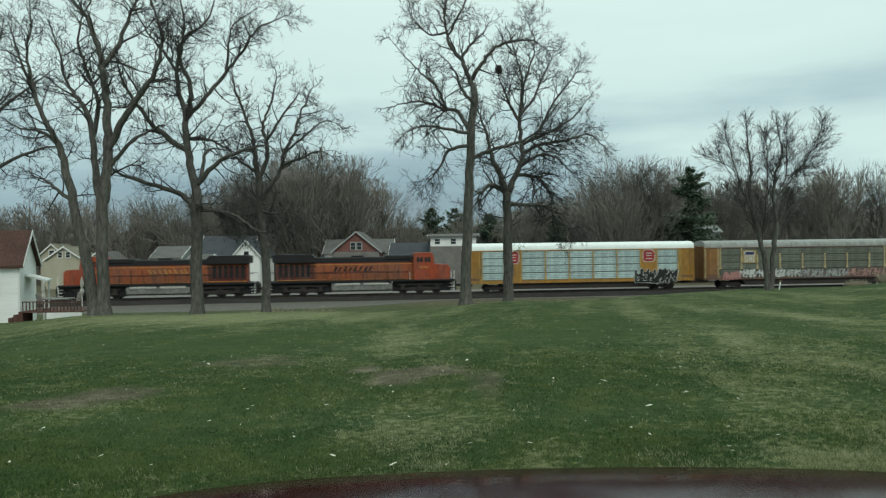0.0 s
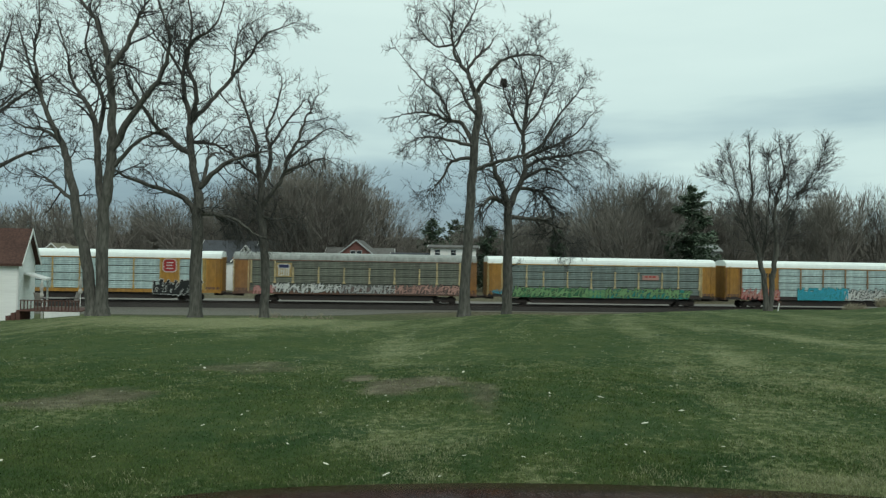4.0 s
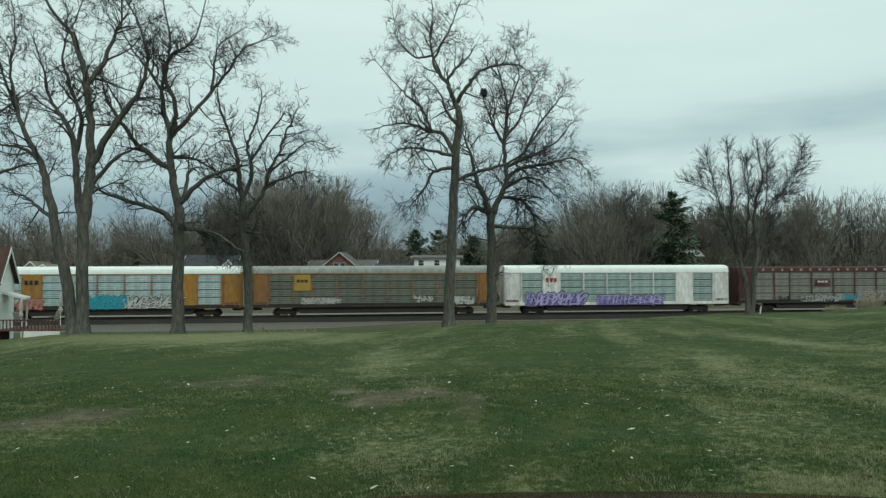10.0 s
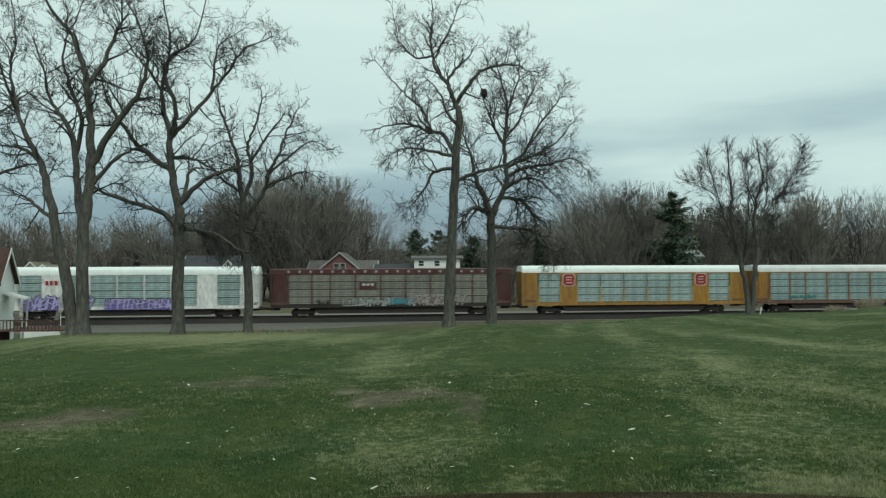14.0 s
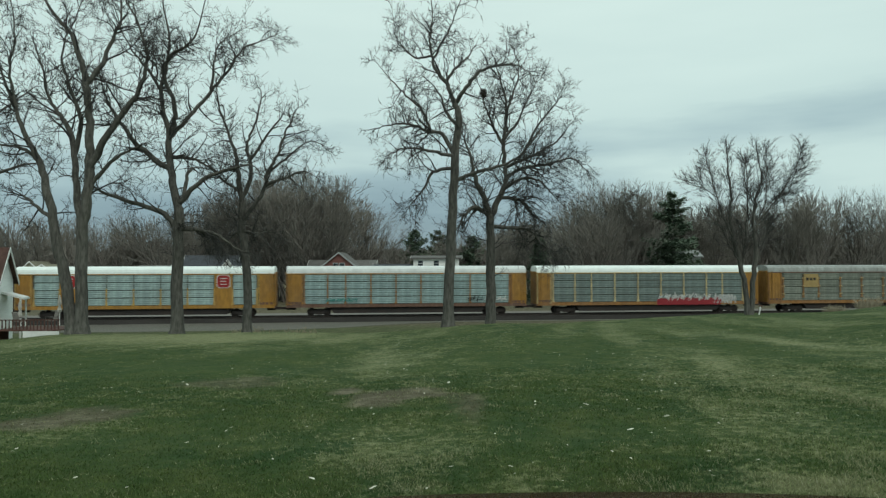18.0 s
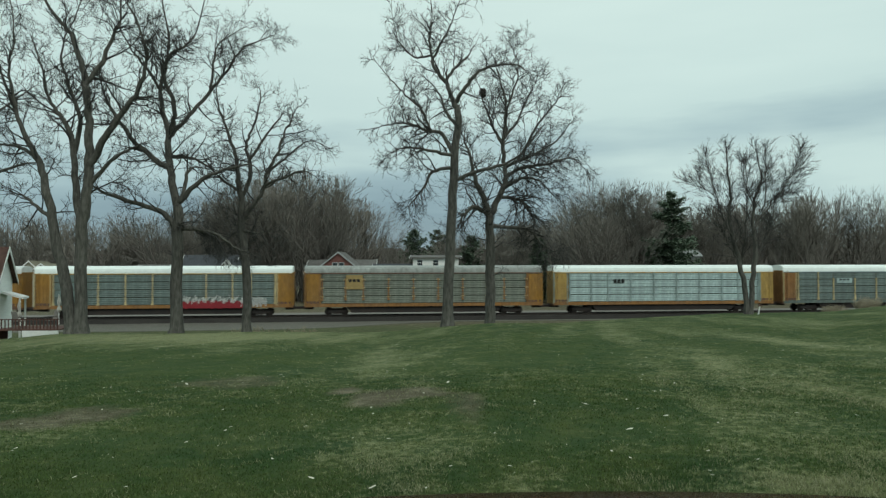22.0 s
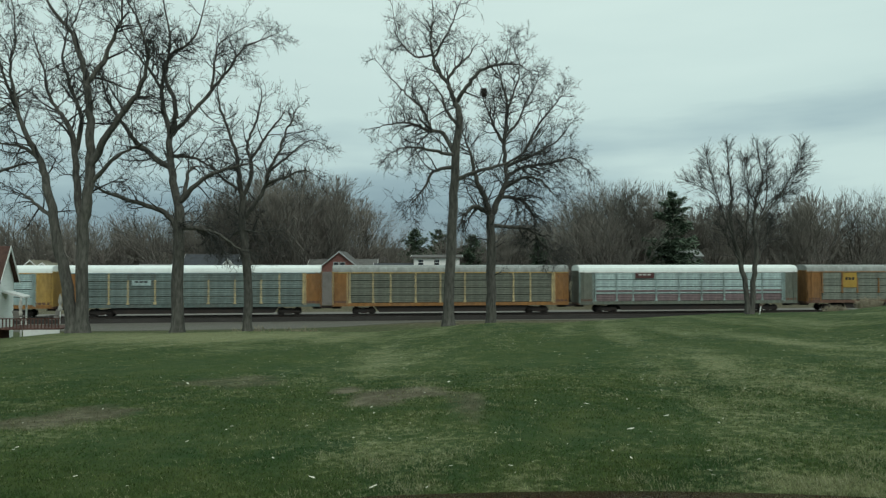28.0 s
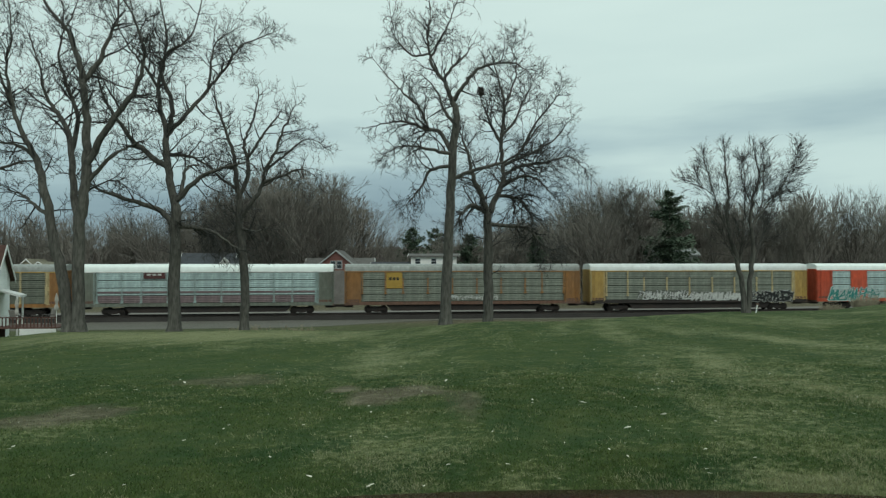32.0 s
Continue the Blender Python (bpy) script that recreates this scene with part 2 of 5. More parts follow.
def lawn_material(name="lawn_grass", blades=False):
    """Turf: greens in drifts, straw where the turf is thin, worn earth. The blades take the colours of the turf that
    they stand in, brightened to paint in light on their tips.
    """
    m = bpy.data.materials.new(name)
    m.use_nodes = True
    n, l = m.node_tree.nodes, m.node_tree.links
    b = n["Principled BSDF"]
    b.inputs["Roughness"].default_value, b.inputs["Specular IOR Level"].default_value = 0.95, 0.1
    tc = n.new("ShaderNodeTexCoord")
    at1, at2 = n.new("ShaderNodeAttribute"), n.new("ShaderNodeAttribute")
    at1.attribute_name, at2.attribute_name = "dry", "bare"

    def noi(scale, detail=6, rough=0.5):
        x = n.new("ShaderNodeTexNoise")
        x.inputs["Scale"].default_value, x.inputs["Detail"].default_value, x.inputs["Roughness"].default_value = scale, detail, rough
        l.new(tc.outputs["Object"], x.inputs["Vector"])
        return x.outputs[0]

    def mixc(fac, a, c2):
        x = n.new("ShaderNodeMix")
        x.data_type = "RGBA"
        for s, v in (("A", a), ("B", c2)):
            if isinstance(v, tuple):
                x.inputs[s].default_value = (*v, 1)
            else:
                l.new(v, x.inputs[s])
        l.new(fac, x.inputs["Factor"])
        return x.outputs["Result"]

    def rng(v, a, b2, lo=0.0, hi=1.0):
        x = n.new("ShaderNodeMapRange")
        x.inputs["From Min"].default_value, x.inputs["From Max"].default_value = a, b2
        x.inputs["To Min"].default_value, x.inputs["To Max"].default_value = lo, hi
        l.new(v, x.inputs["Value"])
        return x.outputs[0]

    def total(first, *rest):
        """first plus each value times its weight."""
        for v, k in rest:
            x = n.new("ShaderNodeMath")
            x.operation = "MULTIPLY_ADD"
            x.inputs[1].default_value = k
            l.new(v, x.inputs[0])
            l.new(first, x.inputs[2])
            first = x.outputs[0]
        return first

    fine, tufts, drifts, broad = noi(60.0, 3), noi(9.0, 5, 0.65), noi(1.7, 6, 0.68), noi(0.4, 4)
    c = mixc(rng(broad, 0.36, 0.64), (0.026, 0.053, 0.018), (0.042, 0.068, 0.021))
    c = mixc(rng(drifts, 0.42, 0.66), c, (0.060, 0.080, 0.026))
    c = mixc(rng(tufts, 0.52, 0.74, 0.0, 0.7), c, (0.074, 0.094, 0.038))
    straw = total(at1.outputs["Fac"], (drifts, 0.55), (tufts, 1.5), (fine, 0.8))
    c = mixc(rng(straw, 1.76, 2.14, 0.0, 0.75), c, (0.225, 0.235, 0.128))
    soil = mixc(rng(drifts, 0.5, 0.72), (0.10, 0.084, 0.06), (0.25, 0.215, 0.165))
    c = mixc(rng(total(at2.outputs["Fac"], (tufts, 0.8)), 0.6, 1.2, 0.0, 0.8), c, soil)
    grain = rng(fine, 0.3, 0.7, 0.7, 1.3)
    if blades:
        # up to twice the turf's colour: light caught by the tips is painted in
        grain = rng(n.new("ShaderNodeNewGeometry").outputs["Random Per Island"], 0.0, 1.0, 0.9, 2.1)
    sc = n.new("ShaderNodeVectorMath")
    sc.operation = "SCALE"
    l.new(c, sc.inputs[0])
    l.new(grain, sc.inputs["Scale"])
    l.new(sc.outputs[0], b.inputs["Base Color"])
    if blades:
        thin_leaf(m, sc.outputs[0])
    else:
        bp = n.new("ShaderNodeBump")
        bp.inputs["Strength"].default_value, bp.inputs["Distance"].default_value = 0.5, 0.04
        l.new(total(fine, (tufts, 1.0)), bp.inputs["Height"])
        l.new(bp.outputs[0], b.inputs["Normal"])
    return m


def build_ground():
    sx = steps(34, 0.4, 2600, 1.16)
    xs = [-v for v in sx[:0:-1]] + sx
    ys = [-v for v in steps(2, 2.0, 2400, 1.3)[:0:-1]] + steps(60, 0.4, 2600, 1.15)
    nx = len(xs)
    verts = [(x, y, ground_z(x, y)) for y in ys for x in xs]
    faces = [(j * nx + i, j * nx + i + 1, (j + 1) * nx + i + 1, (j + 1) * nx + i) for j in range(len(ys) - 1) for i in range(nx - 1)]
    me = bpy.data.meshes.new("ground")
    me.from_pydata(verts, [], faces)
    me.polygons.foreach_set("use_smooth", [True] * len(me.polygons))
    near = [abs(v[0]) < 60 and -2 < v[1] < 90 for v in verts]
    a = me.attributes.new("dry", "FLOAT", "POINT")
    a.data.foreach_set("value", [dryness(v[0], v[1]) if k else 0.35 for v, k in zip(verts, near)])
    a = me.attributes.new("bare", "FLOAT", "POINT")
    a.data.foreach_set("value", [bareness(v[0], v[1]) if k else (0.85 if v[1] > 88 else 0.0) for v, k in zip(verts, near)])
    ob = part("ground", me, lawn_material())
    tagged(ob, "spring lawn of short green grass with straw streaks and bare spots", "lawn", kind="structure")


build_ground()

# ---- the railway ----
TH, NEAR = radians(7.034), 87.37
RAIL_Z = -4.1
ALONG, ACROSS = Vector((math.cos(TH), math.sin(TH), 0)), Vector((-math.sin(TH), math.cos(TH), 0))
TRACK0 = Vector((0, NEAR, 0)) + ACROSS * 1.52
TRACK = Matrix.Translation((TRACK0.x, TRACK0.y, RAIL_Z)) @ pose(0, 0, 0, 0, 0, 7.034)


def build_track():
    bed = prism([(-2.4, LOW - RAIL_Z - 0.3), (-1.6, -0.2), (1.6, -0.2), (2.6, LOW - RAIL_Z - 0.3)], -700, 700)
    b = part("ballast", bed, mat("ballast_stone", (0.026, 0.024, 0.022), 0.95, 0.5, 12, bump=0.06, second=(0.042, 0.038, 0.035)))
    b.matrix_world = TRACK
    tagged(b, "dark crushed-stone ballast bed of the railway line", "ballast", kind="structure")
    for side in (-0.755, 0.755):
        prof = [(side - 0.07, -0.17), (side + 0.07, -0.17), (side + 0.07, -0.15), (side + 0.015, -0.13), (side + 0.015, -0.04), (side + 0.037, -0.03),
                (side + 0.037, 0), (side - 0.037, 0), (side - 0.037, -0.03), (side - 0.015, -0.04), (side - 0.015, -0.13), (side - 0.07, -0.15)]
        r = part("rail", prism(prof, -700, 700), RAILTOP)
        r.matrix_world = TRACK
        tagged(r, "steel rail with a brown web on wooden sleepers", "rail", "rails of the line", "structure")
    tie = boxes((-0.11, 0.11, -1.3, 1.3, -0.34, -0.172), bevel=0.01)
    me = bpy.data.meshes.new("sleeper")
    tie.to_mesh(me)
    tie.free()
    me.materials.append(mat("creosoted_wood", (0.05, 0.04, 0.033), 0.9, 0.4, 10, bump=0.01, rand=0.3))
    for k in range(230):
        o = part("sleeper", me, None, b)
        o.matrix_local = pose((k - 115) * 0.6, 0, 0)
    # gravel road beside the line
    verts, faces = [], []
    us = [-160 + 4 * i for i in range(66)]
    for u in us:
        edge = 1.0 - 0.9 * ss(-18, 2, u)
        for d in (-2.2, -3.0 - 9.0 * edge):
            p = TRACK0 + ALONG * u + ACROSS * (d + 0.5 * noise.noise((u * 0.3, d, 1.0)))
            verts.append((p.x, p.y, ground_z(p.x, p.y) + 0.03))
    for i in range(len(us) - 1):
        faces.append((2 * i, 2 * i + 1, 2 * i + 3, 2 * i + 2))
    me = bpy.data.meshes.new("gravel_road")
    me.from_pydata(verts, [], faces)
    g = part("gravel_road", me, mat("grey_gravel", (0.115, 0.11, 0.096), 0.95, 0.35, 9, bump=0.03, second=(0.09, 0.095, 0.07)))
    g.modifiers.new("depth", "SOLIDIFY").thickness = 0.2
    g.modifiers["depth"].offset = -1
    tagged(g, "grey gravel track running beside the railway", "gravel road", kind="structure")
    # pale stone yard on the far side
    verts = []
    for u in us:
        for d in (3.1, 15.0):
            p = TRACK0 + ALONG * u + ACROSS * (d + 0.8 * noise.noise((u * 0.2, d, 6.0)))
            verts.append((p.x, p.y, ground_z(p.x, p.y) + 0.04))
    me = bpy.data.meshes.new("stone_yard")
    me.from_pydata(verts, [], [(2 * i, 2 * i + 2, 2 * i + 3, 2 * i + 1) for i in range(len(us) - 1)])
    g = part("stone_yard", me, mat("pale_crushed_stone", (0.16, 0.152, 0.138), 0.95, 0.2, 9, bump=0.03, second=(0.14, 0.132, 0.12)))
    g.modifiers.new("depth", "SOLIDIFY").thickness = 0.2
    g.modifiers["depth"].offset = -1
    tagged(g, "pale crushed-stone strip beyond the railway", "gravel road", kind="structure")


build_track()

# ---- bare trees ----
def sprout(tubes, p, d, length, r, depth, rng, lift=0.12, wander=0.3, spread=(28, 62), kids=(3, 5), sides=3, shrink=(0.45, 0.68), thin=0.009):
    """Grows a twig and its side twigs."""
    seg = (5 if depth > 1 else 3) if sides > 2 else (4 if depth > 1 else 2)
    pts, q = [p.copy()], d.normalized()
    for _ in range(seg):
        q = (q + Vector((rng.uniform(-1, 1), rng.uniform(-1, 1), rng.uniform(-1, 1))) * wander + Vector((0, 0, lift))).normalized()
        pts.append(pts[-1] + q * length / seg)
    tubes.add(pts, [r * (1 - 0.72 * i / seg) for i in range(seg + 1)], sides)
    if depth <= 0:
        return
    for _ in range(rng.randint(*kids)):
        t = rng.uniform(0.25, 0.98) * seg
        i = min(int(t), seg - 1)
        base = pts[i].lerp(pts[i + 1], t - i)
        ax = (pts[i + 1] - pts[i]).normalized()
        side = ax.orthogonal().normalized()
        side.rotate(Matrix.Rotation(rng.uniform(0, 6.283), 3, ax))
        a = radians(rng.uniform(*spread))
        sprout(tubes, base, ax * math.cos(a) + side * math.sin(a), length * rng.uniform(*shrink), max(r * 0.55 * (1 - 0.6 * t / seg), thin), depth - 1, rng, lift, wander, spread, kids, sides if sides == 2 or depth > 2 else (3 if depth > 1 else 2), shrink, thin)


def lawn_tree(label, x, y, limbs, r0, seed, trunks=1, twig=1.0, density=1.0, lift=0.025, lean_depth=0.6, thin=1.0, spread=(28, 68), wander=0.32, angle=(35, 75), fine=1.0):
    """A big bare tree: trunks and main limbs by their lines (sideways, up), then branches and twigs."""
    rng = random.Random(seed)
    z = ground_z(x, y)
    tree = thing("bare_tree", label, "tree", "bare trees on the lawn", at=pose(x, y, z - 0.05))
    twigs, wood = Tubes(), []
    for k, line in enumerate(limbs):
        trunk = k < trunks
        lean = 0.0 if trunk else (-1, 1)[(k + seed) % 2] * rng.uniform(0.25, 1.0) * lean_depth
        x0, z0 = line[0]
        # a limb starts in the wood of an earlier one
        at, held = min(((q, r) for q, r in wood), key=lambda e: (e[0].x - x0) ** 2 + (e[0].z - z0) ** 2) if not trunk else (Vector((x0, 0, 0)), r0)
        raw = [Vector((px, (0.15 * noise.noise((k * 3.1, pz, seed)) if trunk else at.y + lean * (abs(px - x0) * 0.8 + max(0.0, pz - z0) * 0.22)), pz)) for px, pz in line]
        if not trunk:
            raw[0] = at.copy()
        pts = smooth_line(raw, 5)
        if trunk:
            pts[0].z -= 0.1
        length = sum((b - a).length for a, b in zip(pts, pts[1:]))
        ra = r0 if trunk else min(r0 * (0.24 + 0.40 * min(1.0, length / 12)) * thin, held * 0.88)
        if not trunk and any((Vector((o[-1][0], 0, o[-1][1])) - Vector((x0, 0, z0))).length < 0.3 for o in limbs[:k]):
            ra = max(ra, 0.86 * held)
        n = len(pts) - 1
        tip = Vector((line[-1][0], 0, line[-1][1]))
        goes_on = any(j > k and (Vector((o[0][0], 0, o[0][1])) - tip).length < 0.5 for j, o in enumerate(limbs))
        end = (0.75 if len(line) < 5 else 0.5) if goes_on else 0.10
        radii = [ra * (1 - (1 - end) * (i / n) ** 1.1) for i in range(n + 1)]
        if trunk:
            radii[0], radii[1] = radii[0] * 1.5, radii[1] * 1.08
        tb = Tubes()
        wob = [p + Vector((rng.uniform(-1, 1), rng.uniform(-1, 1), rng.uniform(-0.5, 0.5))) * 0.06 if 0 < i < n else p for i, p in enumerate(pts)]
        wood += list(zip(wob, radii))
        cap = (wob[-1] - wob[-2]).normalized() * radii[-1]
        tb.add(wob + [wob[-1] + cap * 0.7, wob[-1] + cap * 1.1], radii + [radii[-1] * 0.7, radii[-1] * 0.1], 10 if trunk else 7)
        part("trunk" if trunk else "limb", tb.mesh("limb"), BARK, tree)
        # branches along the limb
        first = 0.45 if trunk else 0.08
        down = lift if line[-1][1] > line[0][1] + 0.5 else -0.06
        count = int(length * (0.8 if trunk else 1.75 if down == lift else 2.8) * density * 1.12)
        for _ in range(count):
            t = (first + (1 - first) * rng.random() ** 0.7) * n
            i = min(int(t), n - 1)
            base = wob[i].lerp(wob[i + 1], t - i)
            ax = (wob[i + 1] - wob[i]).normalized()
            side = ax.orthogonal().normalized()
            side.rotate(Matrix.Rotation(rng.uniform(0, 6.283), 3, ax))
            a = radians(rng.uniform(*angle))
            ln = twig * rng.uniform(0.7, 2.6) * (1.1 - 0.6 * t / n)
            sprout(twigs, base, ax * math.cos(a) + side * math.sin(a), ln, max(0.018 * fine, min(radii[i] * 0.6, 0.022 + 0.02 * ln) * min(1.0, thin)), 3 if ln > 1.25 else 2 if ln > 0.55 else 1, rng, down, wander, spread, (3, 4), shrink=(0.45, 0.72), thin=0.012 * fine)
        sprout(twigs, wob[-1], wob[-1] - wob[-3], 0.8 * twig, min(radii[-1], 0.04), 1, rng, lift, 0.2)
    part("crown", twigs.mesh("crown"), TWIG, tree, "fine bare branches and twigs")
    return tree


T1 = [ ((0, 0), (-0.4, 3), (-0.9, 5), (-1.4, 7.6), (-1.9, 9.2), (-2.6, 10.7), (-3.4, 12.6), (-4.3, 15.3)),
    ((0.5, 0), (0.4, 5), (0.7, 6.9), (0.8, 9.2), (0.8, 11.2), (0.6, 13.1), (0.3, 14.6), (-0.4, 16.1), (-1.4, 17.3), (-3, 20.4)),
    ((0.4, 5.6), (0, 7.6), (-0.3, 9.6), (-0.7, 11.1), (-1.4, 11.9), (-2.1, 12.9), (-2.6, 14.6), (-3.4, 16.4)),
    ((0.8, 8.9), (1.7, 10.1), (2.7, 11.4), (3.6, 12.4), (4.2, 14), (3.9, 15.8), (2.2, 18.9)),
    ((0.6, 13.2), (1.4, 14.4), (1.9, 15.7), (2.3, 17.1), (2, 20.4)) ]
T1 += [ ((0.7, 7.8), (2.1, 9.1), (3.2, 9.7), (4.3, 10.1)),
    ((-1.2, 5.8), (-2.2, 6.8), (-3.2, 7.4), (-4.4, 7.7)),
    ((-0.3, 9.6), (0.1, 11.4), (-0.6, 13.4), (-0.8, 15.2), (0.6, 18.6)),
    ((-1.9, 9.2), (-3, 9.9), (-4.2, 10.1), (-5.1, 10.7)),
    ((-3, 11.7), (-3.2, 14), (-2.8, 15.8), (-3.3, 20.1)) ]
T2 = [ ((0.2, 0), (0.2, 3.7), (0.3, 7.5)),
    ((0.3, 7.5), (-0.2, 9.1), (-0.6, 11), (-0.7, 12.2), (-1.1, 13.4), (-1.4, 14.9), (-1, 17), (-1.1, 18.6), (-2.2, 22.6)),
    ((-0.6, 11.7), (-0.2, 12.9), (-0.3, 14.2), (-0.8, 15.6), (-0.3, 16.7), (0.8, 17.1), (1.7, 18.1), (2.9, 21.6)),
    ((-0.3, 11.7), (0.5, 13.2), (1.6, 14.9), (2.5, 16.2), (3.3, 17.7), (4.4, 18.4), (5.6, 19.1)),
    ((0.3, 7.8), (1.1, 8.6), (2, 9.3), (3.1, 9.7), (4.6, 10), (5.2, 9.6)),
    ((-0.6, 10.8), (0.8, 10.6), (2.4, 9.6)) ]
T2 += [ ((-0.7, 10), (-1.9, 11), (-2.9, 12.3), (-3.8, 14.1), (-4, 15.5)),
    ((0.2, 6.2), (1.2, 6.3), (2.4, 6), (3.4, 5.3), (4.6, 4.7)),
    ((0.2, 6.5), (-0.4, 7.1), (-1.5, 7.6), (-2.8, 8), (-3.9, 8.4), (-4.6, 9), (-4.6, 10.2)),
    ((0.4, 8.2), (0.7, 9.5), (1.1, 10), (1.8, 9.9)),
    ((-1.2, 15), (-2.3, 16.4), (-3.1, 17.5), (-4.3, 21)),
    ((1.6, 14.9), (1.7, 16.7), (2.1, 18.1), (3.7, 19.4)) ]
T3 = [ ((0.1, 0), (0.1, 3.4), (-0.2, 6.5), (-0.2, 8.2)),
    ((-0.2, 8.2), (-0.4, 9.5), (-0.5, 10.9), (-1, 12.4), (-1.6, 14.2), (-1.7, 15.6)),
    ((-0.2, 8.4), (0.2, 9.5), (0.3, 10.6), (0, 11.5), (0.2, 12.4), (0.6, 13.5), (0.8, 15), (0.5, 15.8)),
    ((-0.1, 7), (1, 8.6), (1.5, 10), (2.1, 11.1), (2.6, 12.4), (3.2, 13.5), (3.4, 14.1)),
    ((1.4, 9.9), (2.3, 10.7), (3.2, 11.5), (4.1, 12), (5.4, 11.5)),
    ((1.3, 9.3), (2.7, 9.7), (3.9, 10), (4.9, 9.4)),
    ((-0.3, 8.9), (-1.4, 9.6), (-2.2, 10.3), (-2.9, 11.3)),
    ((0.2, 10.9), (1.2, 12.1), (2.3, 13.3), (2.6, 13.8)),
    ((-0.1, 6.5), (-1, 6.1), (-1.9, 5.3)),
    ((-0.1, 6.7), (1, 6.3), (2, 6.6)) ]
T4 = [ ((0, 0), (0.2, 4.9), (0.4, 8.8), (0.6, 11.5), (0.4, 12.4)),
    ((0.4, 12.4), (0, 13.5), (-0.6, 14.4), (-0.9, 15.3), (-1, 16.4), (-0.9, 17.4), (-0.9, 20.9)),
    ((0.5, 12.4), (1, 13.2), (1.8, 14), (2.7, 14.2), (3.8, 14.1), (4.5, 13.5)),
    ((-0.9, 15.2), (-1.8, 15.3), (-2.4, 15.9), (-2.9, 16.6), (-3.3, 19.4)),
    ((-0.8, 15.2), (-0.1, 16.3), (0.4, 17.4), (1.5, 20.5)),
    ((0.4, 9.5), (-0.3, 10.7), (-1.1, 10.9), (-2.3, 11.4), (-3.4, 11.3), (-4.5, 11.1)) ]
T4 += [ ((-0.9, 10.9), (-1.4, 12), (-2.3, 12.8), (-3.1, 13.6), (-4, 14.7)),
    ((0.3, 8.7), (-0.8, 8.6), (-1.2, 7.8), (-1.8, 7.2), (-2.3, 6.5)),
    ((0.4, 9.3), (-0.9, 9.7), (-2.3, 9.8), (-3.4, 9.3)),
    ((0.5, 11.3), (-0.1, 12), (-0.5, 13.1), (-1.4, 14.1)),
    ((0.3, 8), (1.2, 8.4), (2.3, 8.7), (3.4, 9), (4.4, 9.9), (5, 10.7)),
    ((-0.2, 13.7), (0.5, 14.6), (1.2, 15.3), (1.7, 16.2)) ]
T5 = [ ((0.1, 0), (0.1, 3.2), (0.1, 7.2)),
    ((0.1, 7.2), (-0.3, 8.3), (-0.8, 9.3), (-1.1, 10.4), (-1.4, 11.5), (-1.8, 12.5)),
    ((0.1, 7.2), (0.4, 7.8), (0.9, 8.9), (1.1, 9.8), (1, 11.5), (1.1, 13.2), (1.2, 14.7), (0.8, 16.2), (0.4, 17.6)),
    ((1.1, 10.6), (2.1, 10.8), (3.3, 11.3), (4.4, 12.1), (5.3, 13.2)),
    ((1.1, 9.8), (2.3, 10.4), (4, 10.7), (5.5, 11.1), (6.7, 10.2)),
    ((0.9, 9), (2.1, 9.6), (3.2, 9.4), (4.3, 8.2)) ]
T5 += [ ((0.2, 6.4), (1.4, 6.5), (2.5, 6.4), (3.5, 5.4), (4.3, 4.5)),
    ((0.1, 7.3), (-0.9, 7.8), (-1.6, 7.2), (-2.1, 6.2)),
    ((1, 12.1), (1.8, 13.2), (2.5, 14.7), (3.3, 16.3)),
    ((1.2, 14.2), (1.8, 15.7), (2, 17), (1.4, 18.4)),
    ((1, 11.7), (0.3, 13.2), (-0.1, 14.5), (-0.6, 16.4)),
    ((1.9, 10.7), (2.9, 12.6), (4, 14), (4.5, 14.6)),
    ((0.8, 8.5), (2.1, 8.3), (2.9, 7.4), (3.1, 6)) ]
T6 = [ ((0, 0), (-0.3, 2.5), (-0.9, 4.9), (-1.2, 6.6), (-1.1, 7.9), (-1.3, 9.9), (-1.4, 11.7)),
    ((0.1, 0), (0.4, 2.8), (0.6, 4.6), (0.4, 6), (0.6, 7.9), (1, 9.3), (0.7, 11.5)),
    ((-1, 5.3), (-1.9, 6.7), (-2.6, 8.3), (-3.3, 9.9), (-3.5, 10.7)),
    ((-2.5, 8.1), (-3.3, 8.6), (-4.2, 9.1)),
    ((-0.4, 3.1), (-0.3, 5.2), (-0.3, 7.9), (-0.5, 10.5)),
    ((0.7, 5.8), (1.5, 7.9), (1.7, 9.9), (1.8, 11.5)) ]
T6 += [ ((1, 6.5), (2.2, 8.4), (2.9, 10), (3.2, 11.2)),
    ((0.9, 6.3), (2.1, 7.9), (3.2, 8.4), (4.2, 8.7)),
    ((1.7, 7.6), (3.1, 9.1), (4, 10.5)),
    ((0.5, 3.2), (1.4, 4.9), (2.1, 6.4), (2.7, 7.9)),
    ((-0.5, 3.5), (-1.4, 4.6), (-2.4, 6), (-3.6, 6.8)),
    ((0.6, 7.6), (0, 8.9), (0, 10.7)) ]


